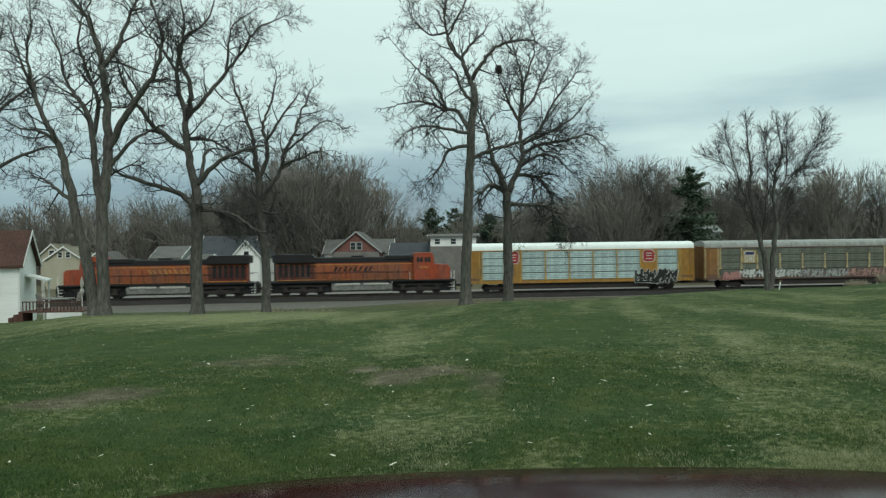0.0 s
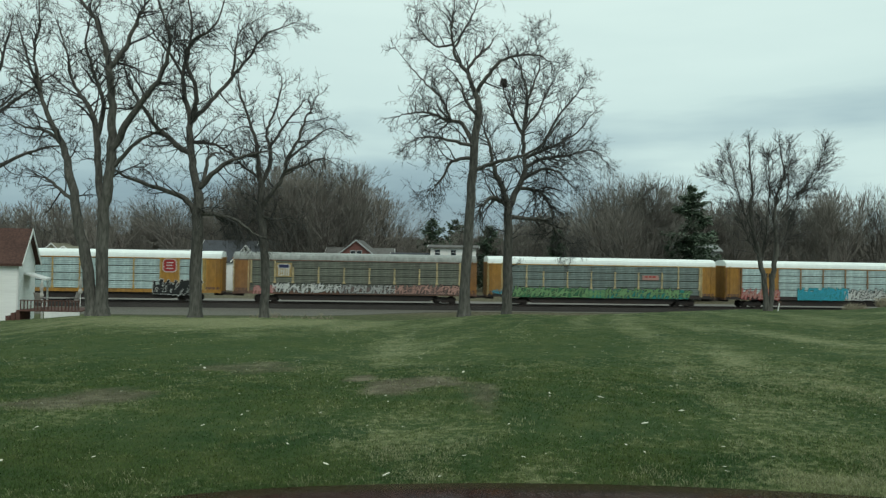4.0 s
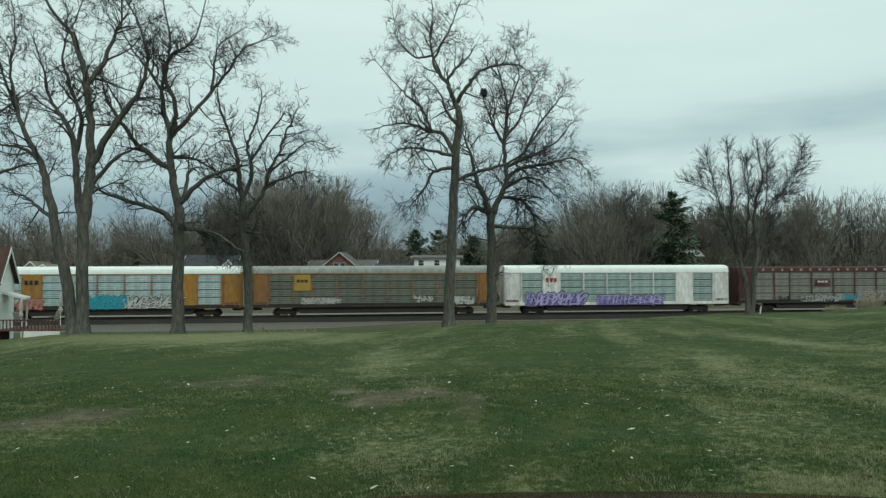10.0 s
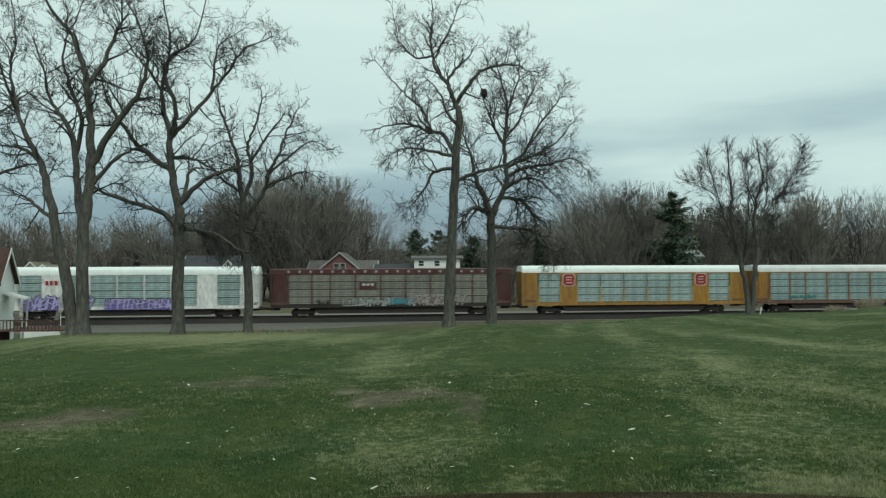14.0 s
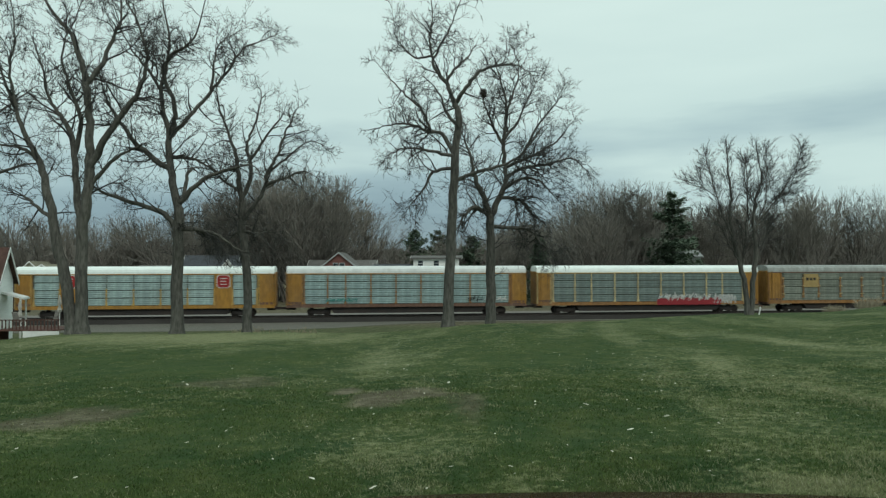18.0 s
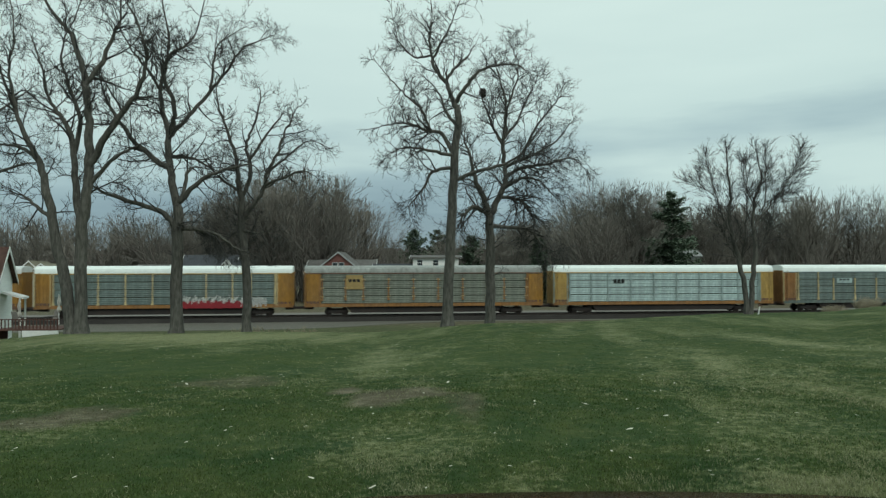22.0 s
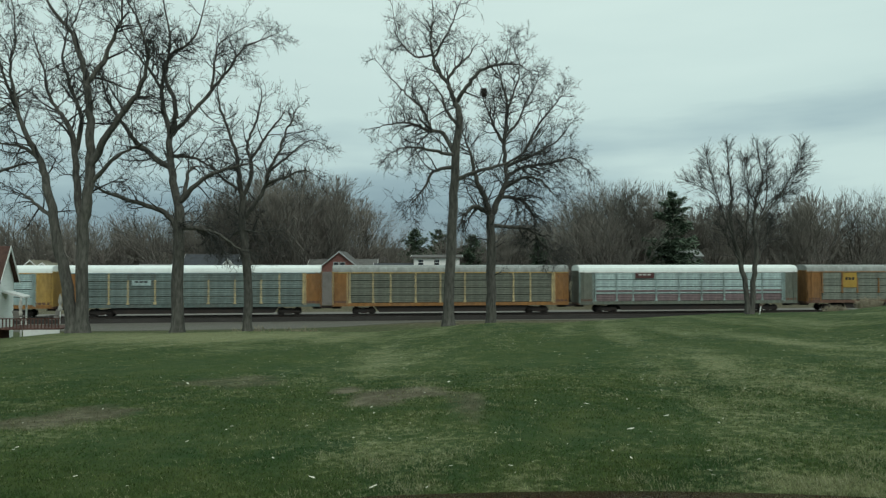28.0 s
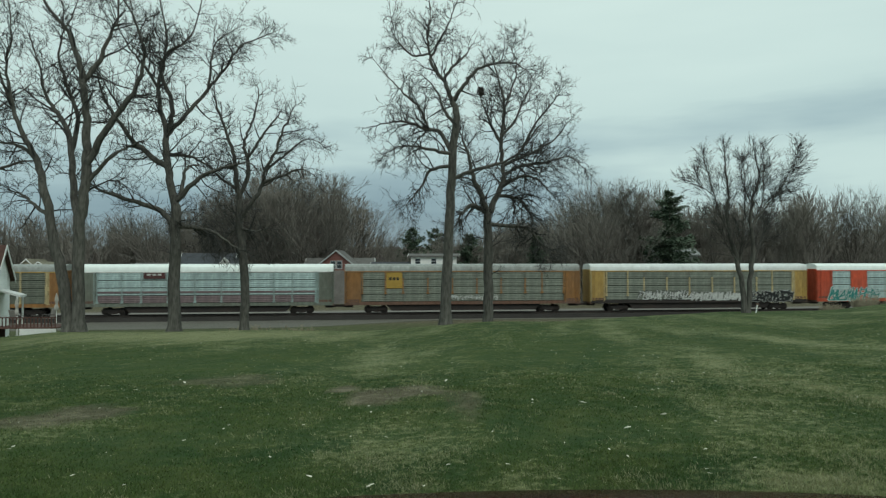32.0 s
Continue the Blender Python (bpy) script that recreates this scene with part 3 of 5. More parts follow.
lawn_tree("tall twin-stemmed bare tree with grey bark on the lawn edge", -19.35, 40, T1, 0.33, 11, 2, 1.1, 1.7)
lawn_tree("large bare spreading tree with heavy low limbs on the lawn", -15.85, 45, T2, 0.38, 22, 1, 0.95, 1.9, thin=1.05)
lawn_tree("smaller bare tree with a slim knotted trunk on the lawn", -12.14, 47, T3, 0.28, 33, 1, 0.85, 1.6)
lawn_tree("tall slim bare tree with an upright trunk on the lawn", 0.3, 42, T4, 0.30, 44, 1, 0.82, 2.2)
lawn_tree("bare forked tree with a round crown on the lawn", 2.93, 48, T5, 0.34, 55, 1, 0.95, 2.6)
lawn_tree("bare spreading tree with a leaning crown beside the white house", -34.5, 50, [((0.0, 0.0), (0.2, 5.0), (0.8, 9.0)), ((0.8, 9.0), (2.5, 13.0), (4.2, 17.0), (5.0, 20.0)), ((0.6, 8.0), (3.0, 10.5), (5.5, 12.0), (7.0, 12.2)),
    ((0.7, 8.6), (0.2, 13.0), (0.8, 18.0)), ((2.5, 13.0), (5.0, 15.5), (7.0, 17.5)), ((1.5, 11.0), (4.5, 13.6), (6.8, 15.0))], 0.36, 77, 1, 1.1)
lawn_tree("young bare tree that forks low on the grass rise", 20.83, 52, T6, 0.19, 66, 2, 0.68, 6.4, 0.05, 0.8, 0.7, (20, 46), 0.16, (22, 50), 0.85)


# squirrel nest in the forked tree
def leaf_nest(x, y, z):
    rng = random.Random(3)
    tb = Tubes()
    for _ in range(160):
        p = Vector((rng.gauss(0, 0.07), rng.gauss(0, 0.07), rng.gauss(0, 0.11)))
        d = Vector((rng.uniform(-1, 1), rng.uniform(-1, 1), rng.uniform(-1.2, 0.6))).normalized()
        tb.add([p, p + d * 0.18], [0.05, 0.01], 3)
    o = part("leaf_nest", tb.mesh("leaf_nest"), mat("dead_leaves", (0.03, 0.024, 0.018), 0.95, 0.3, 8))
    o.matrix_world = pose(x, y, z)
    tagged(o, "dark clump of dead leaves lodged in bare branches", "leaf nest")


leaf_nest(2.6, 47.7, 12.35)


# ---- woods behind the line ----
def wood_tree_mesh(seed, tall, splay, stems, levels, bole=0.2):
    """Wood and twigs of a bare tree that forks again and again to a rounded crown."""
    rng = random.Random(seed)
    trunk, crown = Tubes(), Tubes()

    def grow(p, d, length, r, level):
        pts, q = [p.copy()], d.normalized()
        n = 3 if level > 3 else 2 if level > 0 else 1
        for _ in range(n):
            q = (q + Vector((rng.uniform(-1, 1), rng.uniform(-1, 1), rng.uniform(-1, 1))) * 0.2 + Vector((0, 0, 0.11))).normalized()
            pts.append(pts[-1] + q * length / n)
        wood = r > 0.055
        (trunk if wood else crown).add(pts, [r * (1 - 0.3 * i / n) for i in range(n + 1)], 5 if wood else 2)
        if level <= 0:
            return
        side = q.orthogonal().normalized()
        side.rotate(Matrix.Rotation(rng.uniform(0, 6.283), 3, q))
        kids = 3 if rng.random() < 0.3 else 2
        for k in range(kids):
            o = side.copy()
            o.rotate(Matrix.Rotation(6.283 * k / kids + rng.uniform(-0.5, 0.5), 3, q))
            a = radians(rng.uniform(9, 34) * splay)
            grow(pts[-1], q * math.cos(a) + o * math.sin(a), length * rng.uniform(0.66, 0.92), max(0.7 * r, 0.019), level - 1)
        for _ in range(2 if level > 1 else 1):
            if level < 2:
                break
            o = side.copy()
            o.rotate(Matrix.Rotation(rng.uniform(0, 6.283), 3, q))
            a = radians(rng.uniform(30, 58))
            grow(pts[rng.randrange(1, n + 1)], q * math.cos(a) + o * math.sin(a), length * rng.uniform(0.4, 0.62), max(0.42 * r, 0.019), level - 2 - (rng.random() < 0.4))

    for k in range(stems):
        a, lean = 6.283 * k / stems + rng.uniform(-0.6, 0.6), (0.07 if stems == 1 else rng.uniform(0.12, 0.3)) * splay
        grow(Vector((0.25 * math.cos(a) * (stems > 1), 0.25 * math.sin(a) * (stems > 1), 0)), Vector((math.cos(a) * lean, math.sin(a) * lean, 1)), tall * bole * rng.uniform(0.9, 1.1), 0.011 * tall / stems ** 0.4, levels - (stems > 1) - (stems > 2))
    high = sorted(v.z for v in crown.v)[int(0.985 * len(crown.v))]
    for tb in (trunk, crown):
        tb.v = [v * (tall / high) for v in tb.v]
    return trunk.mesh("trunk"), crown.mesh("crown")


TALL = (19, 21, 17, 23, 20)
WOODS = [wood_tree_mesh(100 + i, t, s, n, 8, 0.17) for i, (t, s, n) in enumerate(zip(TALL, (0.85, 0.7, 0.95, 0.65, 0.75), (1, 2, 1, 2, 3)))]
THIN_WOODS = [wood_tree_mesh(200 + i, t, s, n, 7, 0.15) for i, (t, s, n) in enumerate(zip(TALL, (0.9, 0.75, 0.9, 0.75, 0.8), (1, 2, 2, 1, 3)))]


def woods():
    """Single bare trees in loose rows behind the railway."""
    rng = random.Random(8)

    def one(px, dist, tall, kinds=WOODS):
        """px: sideways metres for each metre ahead."""
        k = rng.randrange(5)
        x, y = px * dist, dist
        t = thing("woodland_tree", "leafless grey-brown tree behind the railway", "tree", "woodland behind the line", at=pose(x, y, ground_z(x, y) - 0.1, 0, 0, rng.uniform(0, 360)))
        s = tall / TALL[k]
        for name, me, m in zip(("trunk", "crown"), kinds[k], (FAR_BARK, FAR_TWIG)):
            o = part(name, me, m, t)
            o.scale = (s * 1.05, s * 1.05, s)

    # a high clump behind the gabled houses, then a fan-shaped tree beside it
    for px, d, h in ((-0.315, 136, 17.4), (-0.292, 140, 18.5), (-0.27, 134, 19.7), (-0.25, 134, 20.5), (-0.238, 142, 21.8), (-0.222, 134, 21.3), (-0.212, 138, 23.0), (-0.2, 134, 21.9), (-0.19, 144, 23.4), (-0.178, 134, 21.8), (-0.168, 140, 21.8), (-0.155, 135, 19.1),
                     (-0.145, 147, 19.0), (-0.132, 142, 16.3), (-0.108, 152, 18.9), (-0.095, 156, 18.4), (-0.33, 149, 16.2), (-0.24, 134, 17.1), (-0.205, 134, 19.4), (-0.185, 134, 18.1), (-0.165, 134, 16.5)):
        one(px, d, h)
    # a broad dome beside the spruce, then a wood that closes the view
    for px, d, h in ((0.166, 130, 16.4), (0.178, 126, 17.4), (0.19, 136, 19.4), (0.2, 122, 16.9), (0.21, 128, 19.9), (0.222, 124, 18.4), (0.232, 134, 20.9), (0.243, 123, 17.9), (0.252, 140, 20.9), (0.262, 131, 18.4), (0.275, 136, 17.9), (0.186, 119, 13.9), (0.215, 118, 14.4), (0.24, 118, 14.4),
                     (0.3, 140, 14.8), (0.318, 138, 14.8), (0.335, 150, 16.3), (0.36, 142, 16.8), (0.385, 150, 17.3), (0.41, 140, 16.3), (0.435, 146, 17.8), (0.455, 138, 18.3), (0.475, 144, 18.8), (0.495, 136, 17.8), (0.515, 142, 18.8), (0.535, 146, 19.3), (0.555, 138, 17.3), (0.575, 148, 18.8), (0.6, 140, 16.8), (0.625, 146, 17.8)):
        one(px, d, h)
    for px, d, h in ((-0.07, 146, 10.5), (-0.055, 142, 10), (0.0, 140, 11), (0.02, 136, 11.5), (0.045, 140, 11), (0.06, 134, 12), (0.075, 138, 12), (0.09, 132, 12.5), (0.105, 136, 13), (0.12, 130, 13), (0.14, 134, 14), (0.15, 128, 14),
                     (0.29, 134, 15), (0.31, 132, 15), (0.33, 136, 15.5), (0.35, 134, 16), (0.37, 138, 16.5)):
        one(px, d, h)
    for i in range(18):
        one(-0.645 + i * 0.0165 + rng.uniform(-0.007, 0.007), rng.uniform(128, 150), rng.uniform(13, 15.8), THIN_WOODS)
    for i in range(14):
        one(-0.335 + i * 0.018 + rng.uniform(-0.006, 0.006), rng.uniform(140, 160), rng.uniform(14.5, 17.5) - 0.12 * i, THIN_WOODS)
    for i in range(9):
        one(0.035 + i * 0.0155 + rng.uniform(-0.006, 0.006), rng.uniform(135, 160), rng.uniform(10.5, 13.0), THIN_WOODS)
    for i in range(34):
        one(-0.66 + i * 0.0165 + rng.uniform(-0.006, 0.006), rng.uniform(145, 185), rng.uniform(10.5, 13.5), THIN_WOODS)
    for i in range(40):
        one(0.10 + i * 0.0145 + rng.uniform(-0.006, 0.006), rng.uniform(150, 180), rng.uniform(13, 17.5), THIN_WOODS)
    # the wood behind all: nobody could count it
    sample = []
    for me in (THIN_WOODS[1][1], THIN_WOODS[4][1]):
        co = np.empty(len(me.vertices) * 3, dtype=np.float32)
        me.vertices.foreach_get("co", co)
        fa = np.empty(len(me.loops), dtype=np.int32)
        me.loops.foreach_get("vertex_index", fa)
        sample.append((co.reshape(-1, 3), fa.reshape(-1, 4)))
    vs, fs, off = [], [], 0
    for i in range(60):
        co, fa = sample[i % 2]
        d = rng.uniform(205, 250)
        px = -0.72 + 1.44 * i / 59 + rng.uniform(-0.02, 0.02)
        s = rng.uniform(0.66, 0.88) * (1.0 if px > 0.12 or px < -0.13 else 0.7)
        a = rng.uniform(0, 6.283)
        rot = np.array(((math.cos(a), -math.sin(a), 0), (math.sin(a), math.cos(a), 0), (0, 0, 1)), dtype=np.float32)
        vs.append(co @ rot.T * s * np.array((1.5, 1.5, 1), dtype=np.float32) + np.array((px * d, d, LOW), dtype=np.float32))
        fs.append(fa + off)
        off += len(co)
    vs, fs = np.concatenate(vs), np.concatenate(fs)
    me = bpy.data.meshes.new("distant_woods")
    me.vertices.add(len(vs))
    me.vertices.foreach_set("co", vs.ravel())
    me.loops.add(fs.size)
    me.loops.foreach_set("vertex_index", fs.ravel().astype(np.int32))
    me.polygons.add(len(fs))
    me.polygons.foreach_set("loop_start", np.arange(0, fs.size, 4, dtype=np.int32))
    me.update(calc_edges=True)
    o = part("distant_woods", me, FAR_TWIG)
    tagged(o, "belt of leafless woods along the skyline, haze in its colour", "woods", kind="stuff")
    # a wooded rise that closes the distance
    bm = bmesh.new()
    row = []
    for i in range(2000):
        x = -520 + 1040 * i / 1999
        top = LOW + 14 + 2.0 * noise.noise((x * 0.02, 0, 4)) + 1.4 * noise.noise((x * 0.15, 0, 9)) + 1.4 * noise.noise((x * 0.9, 0, 2)) + 0.8 * random.Random(i).random()
        row.append([bm.verts.new((x, 340 + 8 * j, z)) for j, z in ((0, LOW - 1), (0.5, LOW + (top - LOW) * 0.6), (1.5, top), (6, LOW - 1))])
    for a, b in zip(row, row[1:]):
        for j in range(3):
            bm.faces.new((a[j], b[j], b[j + 1], a[j + 1]))
    o = part("backdrop", bm, mat("distant_wood", (0.085, 0.075, 0.075), 1.0, 0.3, 0.5, (1, 1, 0.15), second=(0.12, 0.11, 0.105), spec=0.0))
    tagged(o, "far wooded rise, brown and leafless, on the skyline", "woods", kind="structure")


woods()


def conifer(label, x, y, tall, wide, seed, whorls=17, droop=-0.1):
    rng = random.Random(seed)
    t = thing("conifer", label, "tree", "evergreens behind the line", at=pose(x, y, ground_z(x, y) - 0.1))
    tr = Tubes()
    tr.add([Vector((0.1 * noise.noise((k, seed, 0)), 0, k * tall / 6)) for k in range(7)], [0.02 * tall * (1 - k / 6.4) for k in range(7)], 6)
    part("trunk", tr.mesh("trunk"), FAR_BARK, t)
    v, f = [], []
    for w in range(whorls):
        u = 0.10 + 0.90 * w / (whorls - 1)
        reach = wide * 0.5 * max(0.0, 1 - u) ** 0.55 * rng.uniform(0.6, 1.2) + 0.25
        for b in range(rng.randint(9, 12)):
            z = tall * min(1.0, u + rng.uniform(-0.35, 0.35) / whorls)
            a, ln = rng.uniform(0, 6.283), reach * rng.uniform(0.55, 1.2)
            rise, out, side = droop + rng.uniform(-0.05, 0.2), Vector((math.cos(a), math.sin(a), 0)), Vector((-math.sin(a), math.cos(a), 0))
            steps_n = max(3, int(ln / 0.22))
            for k in range(1, steps_n + 1):
                q = k / steps_n
                # a flat fan of sprays that hangs a little and turns up at its tip
                p = Vector((0, 0, z + rise * ln * q - 0.10 * ln * math.sin(3.1416 * q))) + out * (ln * q)
                fan = 0.16 + 0.30 * ln * q * (1.15 - q) * 1.6
                for _ in range(10):
                    c = p + side * rng.gauss(0, fan) + out * rng.uniform(-0.2, 0.2) + Vector((0, 0, rng.gauss(0, 0.16)))
                    d = (out * rng.uniform(0.3, 1) + side * rng.uniform(-0.8, 0.8) + Vector((0, 0, rng.uniform(-0.35, 0.45)))).normalized() * rng.uniform(0.35, 0.7)
                    e = d.cross(Vector((rng.uniform(-1, 1), rng.uniform(-1, 1), 1))).normalized() * 0.14
                    i = len(v)
                    v += [c, c + d * 0.6 + e, c + d, c + d * 0.6 - e]
                    f.append((i, i + 1, i + 2, i + 3))
    me = bpy.data.meshes.new("needles")
    me.from_pydata(v, [], f)
    part("needles", me, NEEDLE, t, "dark green needle boughs")


conifer("tall dark green spruce with drooping boughs behind the railway", 0.302 * 118, 118, 17.3, 12.6, 1, 14, 0.0)
conifer("dark pine with a rounded crown among roofs", -0.036 * 150, 150, 13.0, 8.4, 2, 11, 0.3)
conifer("dark pine with a rounded crown among roofs", -0.006 * 156, 156, 13.2, 7.4, 3, 11, 0.25)
conifer("dark evergreen beside bare trees", 0.038 * 135, 135, 11.2, 6.6, 4, 11, 0.2)
conifer("small dark evergreen at the edge of the woods", 0.128 * 128, 128, 10.6, 4.2, 5, 14)


# ---- houses ----
def house(label, x, y, turn, wide, deep, eave, rise, wall, roof, trim, windows=(), front_gable=True, over=0.35):
    """A gabled house. The gable faces its front (-y) if front_gable, else its sides."""
    z = ground_z(x, y)
    h = thing("house", label, "house", "houses behind the line", at=pose(x, y, z - 0.05, 0, 0, turn))
    w, d = wide / 2, deep / 2
    if front_gable:
        prof = [(-w, 0), (w, 0), (w, eave), (0, eave + rise), (-w, eave)]
        part("wall", prism(prof, -d, d, "y"), wall, h)
        k = over * rise / w
        rf = [(0, eave + rise + 0.16), (w + over, eave - k + 0.16), (w + over, eave - k), (0, eave + rise + 0.01), (-w - over, eave - k), (-w - over, eave - k + 0.16)]
        part("roof", prism(rf, -d - over, d + over, "y"), roof, h)
        for s in (-1, 1):
            tr = [(0, eave + rise + 0.18), (s * (w + over), eave - k + 0.18), (s * (w + over), eave - k - 0.06), (0, eave + rise - 0.06)]
            part("trim", prism(tr, -d - over - 0.04, -d - over, "y"), trim, h)
    else:
        prof = [(-d, 0), (d, 0), (d, eave), (0, eave + rise), (-d, eave)]
        part("wall", prism(prof, -w, w, "x"), wall, h)
        k = over * rise / d
        rf = [(0, eave + rise + 0.16), (d + over, eave - k + 0.16), (d + over, eave - k), (0, eave + rise + 0.01), (-d - over, eave - k), (-d - over, eave - k + 0.16)]
        part("roof", prism(rf, -w - over, w + over, "x"), roof, h)
        for e in (-w - over, w + over):
            for s in (-1, 1):
                tr = [(0, eave + rise + 0.18), (s * (d + over), eave - k + 0.18), (s * (d + over), eave - k - 0.08), (0, eave + rise - 0.08)]
                part("trim", prism(tr, e - 0.02, e + 0.02, "x"), trim, h)
    for wx, wz, ww, wh in windows:
        win = part("window", boxes((wx - ww / 2 - 0.1, wx + ww / 2 + 0.1, -d - 0.05, -d + 0.02, wz - wh / 2 - 0.1, wz + wh / 2 + 0.1)), trim, h)
        part("pane", boxes((wx - ww / 2, wx + ww / 2, -d - 0.065, -d - 0.052, wz + 0.03, wz + wh / 2)), glass(), win)
        part("pane", boxes((wx - ww / 2, wx + ww / 2, -d - 0.065, -d - 0.052, wz - wh / 2, wz - 0.03)), glass(), win)
    return h


WHITE = mat("white_siding", (0.70, 0.71, 0.69), 0.6, 0.06, 5, amount=0.15)
CREAM = mat("cream_siding", (0.36, 0.34, 0.26), 0.7, 0.08, 5, amount=0.2)
SLATE = mat("dark_shingles", (0.055, 0.06, 0.068), 0.9, 0.25, 6, bump=0.02)
GREYROOF = mat("grey_shingles", (0.12, 0.118, 0.112), 0.9, 0.25, 6, bump=0.02)
BROWNROOF = mat("brown_shingles", (0.085, 0.045, 0.036), 0.9, 0.3, 7, bump=0.02)
TANROOF = mat("tan_shingles", (0.20, 0.19, 0.14), 0.9, 0.2, 6, bump=0.02)
RUST = mat("brick_red_siding", (0.16, 0.072, 0.062), 0.85, 0.2, 7)
GREYSIDE = mat("grey_siding", (0.35, 0.37, 0.37), 0.8, 0.1, 5)

house("white gabled house with a dark slate roof beyond the railway", -0.2705 * 120, 120, 0, 4.0, 9, 5.0, 2.2, WHITE, SLATE, WHITE, ((0, 5.0, 0.7, 1.2),))
house("dark slate-roofed main wing of a white house beyond the railway", -0.301 * 126, 126, 0, 8.4, 8, 4.8, 3.2, WHITE, SLATE, WHITE, (), False)
house("low white lean-to with a pale roof beyond the railway", -0.338 * 121, 121, 0, 3.0, 5, 4.3, 0.8, WHITE, GREYROOF, WHITE, (), False)
red_house = house("brick-red gabled house with white trim beyond the railway", -0.131 * 125, 125, 0, 7.4, 9, 5.4, 3.0, RUST, GREYROOF, GREYSIDE, ((-0.5, 6.2, 0.7, 1.1), (0.5, 6.2, 0.7, 1.1)))
# added grey sheet: covers the red lower wall in place of what hides it
part("lower_storey", boxes((-3.66, 3.66, -4.62, -4.5, 0, 5.3)), mat("grey_cover", (0.17, 0.16, 0.15), 0.8, 0.15, 5), red_house, "plain grey sheet added over the lower wall")
house("grey-roofed wing with pale gables beyond the railway", -0.13 * 130, 130, 0, 11, 8, 5.0, 2.2, WHITE, GREYROOF, WHITE, (), False)
house("small white house with a grey roof beyond the railway", -0.045 * 128, 128, 0, 11, 8, 4.6, 1.9, WHITE, SLATE, WHITE, ((-3, 4, 0.8, 1.1),), False)
tall_house = house("white two-storey house with a shallow roof beyond the railway", -0.008 * 122, 124, 0, 7.2, 8, 7.5, 0.35, WHITE, GREYROOF, WHITE, ((-2.5, 6.75, 0.8, 0.8), (0, 6.75, 0.8, 0.8), (2.4, 6.75, 0.8, 0.8)), False, 0.5)
# added grey sheet over the bright lower wall, no real storey
part("lower_storey", boxes((-3.66, 3.66, -4.12, -4.0, 0, 6.0)), MATS["grey_cover"], tall_house, "plain grey sheet added over the lower wall")
house("cream bungalow with white-trimmed gables beyond the railway", -0.512 * 122, 122, 8, 5.4, 8, 4.7, 1.9, CREAM, TANROOF, WHITE, ((-0.6, 5.4, 0.6, 0.8), (0.6, 5.4, 0.6, 0.8)))
house("cream bungalow with white-trimmed gables beyond the railway", -0.541 * 128, 131, 8, 3.6, 8, 5.4, 1.7, CREAM, TANROOF, WHITE, ((0, 5.7, 0.8, 0.8),))
house("grey-gabled house with white trim among bare trees", -0.466 * 125, 125, 4, 3.8, 8, 4.2, 1.5, GREYSIDE, GREYROOF, WHITE, ((0, 4.7, 0.5, 0.7),))
house("pale house with a grey roof among bare trees", -0.376 * 125, 125, 0, 4.6, 8, 4.7, 1.7, GREYSIDE, GREYROOF, WHITE, ((0, 4, 1, 1.2),), False)
house("long low shed with a dull grey roof by the spruce", 0.305 * 123, 123, 0, 6.6, 5, 7.7, 0.9, GREYSIDE, mat("dull_metal_roof", (0.22, 0.235, 0.23), 0.6, 0.15, 4), GREYSIDE, (), False)


def near_house():
    """White house on the lawn edge with a brown roof; its gable end and deck face the trees."""
    x, y, turn = -31.9, 46.8, 18.0
    z = ground_z(x, y)
    h = house("white clapboard house with a brown shingle roof beside the lawn", x, y, turn, 9.0, 4.6, 3.8, 1.95, mat("white_clapboard", (0.82, 0.84, 0.82), 0.6, 0.05, 5, (0.2, 0.2, 4.0), amount=0.15), BROWNROOF, WHITE, ((2.6, 1.9, 1.0, 1.5),), False, 0.3)
    h["group"] = ""
    # lean-to porch against the gable end, with its posts
    part("porch_roof", prism([(4.5, 3.0), (5.75, 2.62), (5.75, 2.74), (4.5, 3.12)], -0.9, 0.9, "y"), WHITE, h, "white sloping porch roof")
    for yy in (-0.8, 0.8):
        part("porch_post", boxes((5.5, 5.6, yy - 0.05, yy + 0.05, 0, 2.68)), WHITE, h)
    part("corner_board", boxes((4.44, 4.53, -2.34, -2.24, 0, 3.5)), WHITE, h)
    part("awning", prism([(-3.3, 2.75), (-2.3, 3.05), (-2.3, 2.98), (-3.3, 2.68)], 1.8, 3.4), GREYROOF, h, "small grey window awning")
    return h


near_house()


def deck():
    z = ground_z(-24.2, 46.5)
    d = thing("deck", "weathered red-brown wooden deck with railings beside the white house", "deck", at=pose(-24.1, 46.0, z + 0.22, 0, 0, 3))
    wood = mat("stained_wood", (0.10, 0.05, 0.04), 0.85, 0.3, 6, (1, 1, 5), bump=0.005)
    part("platform", boxes((-1.9, 1.6, -1.4, 1.4, 0.30, 0.38), bevel=0.01), wood, d)
    part("skirt", boxes((-0.45, 1.6, -1.42, -1.36, -0.4, 0.30)), WHITE, d, "white lattice skirt board")
    for i in range(18):
        o = part("baluster", boxes((-0.025, 0.025, -0.025, 0.025, 0.38, 0.92)), wood, d)
        o.location = (-1.85 + i * 0.2, -1.35, 0)
    part("handrail", boxes((-1.9, 1.6, -1.4, -1.3, 0.92, 0.98), bevel=0.01), wood, d)
    part("stair", boxes((-2.8, -2.55, -1.2, 0, -0.3, 0.0), (-2.5, -2.25, -1.2, 0, -0.3, 0.18), (-2.2, -1.95, -1.2, 0, -0.3, 0.36)), wood, d)


deck()


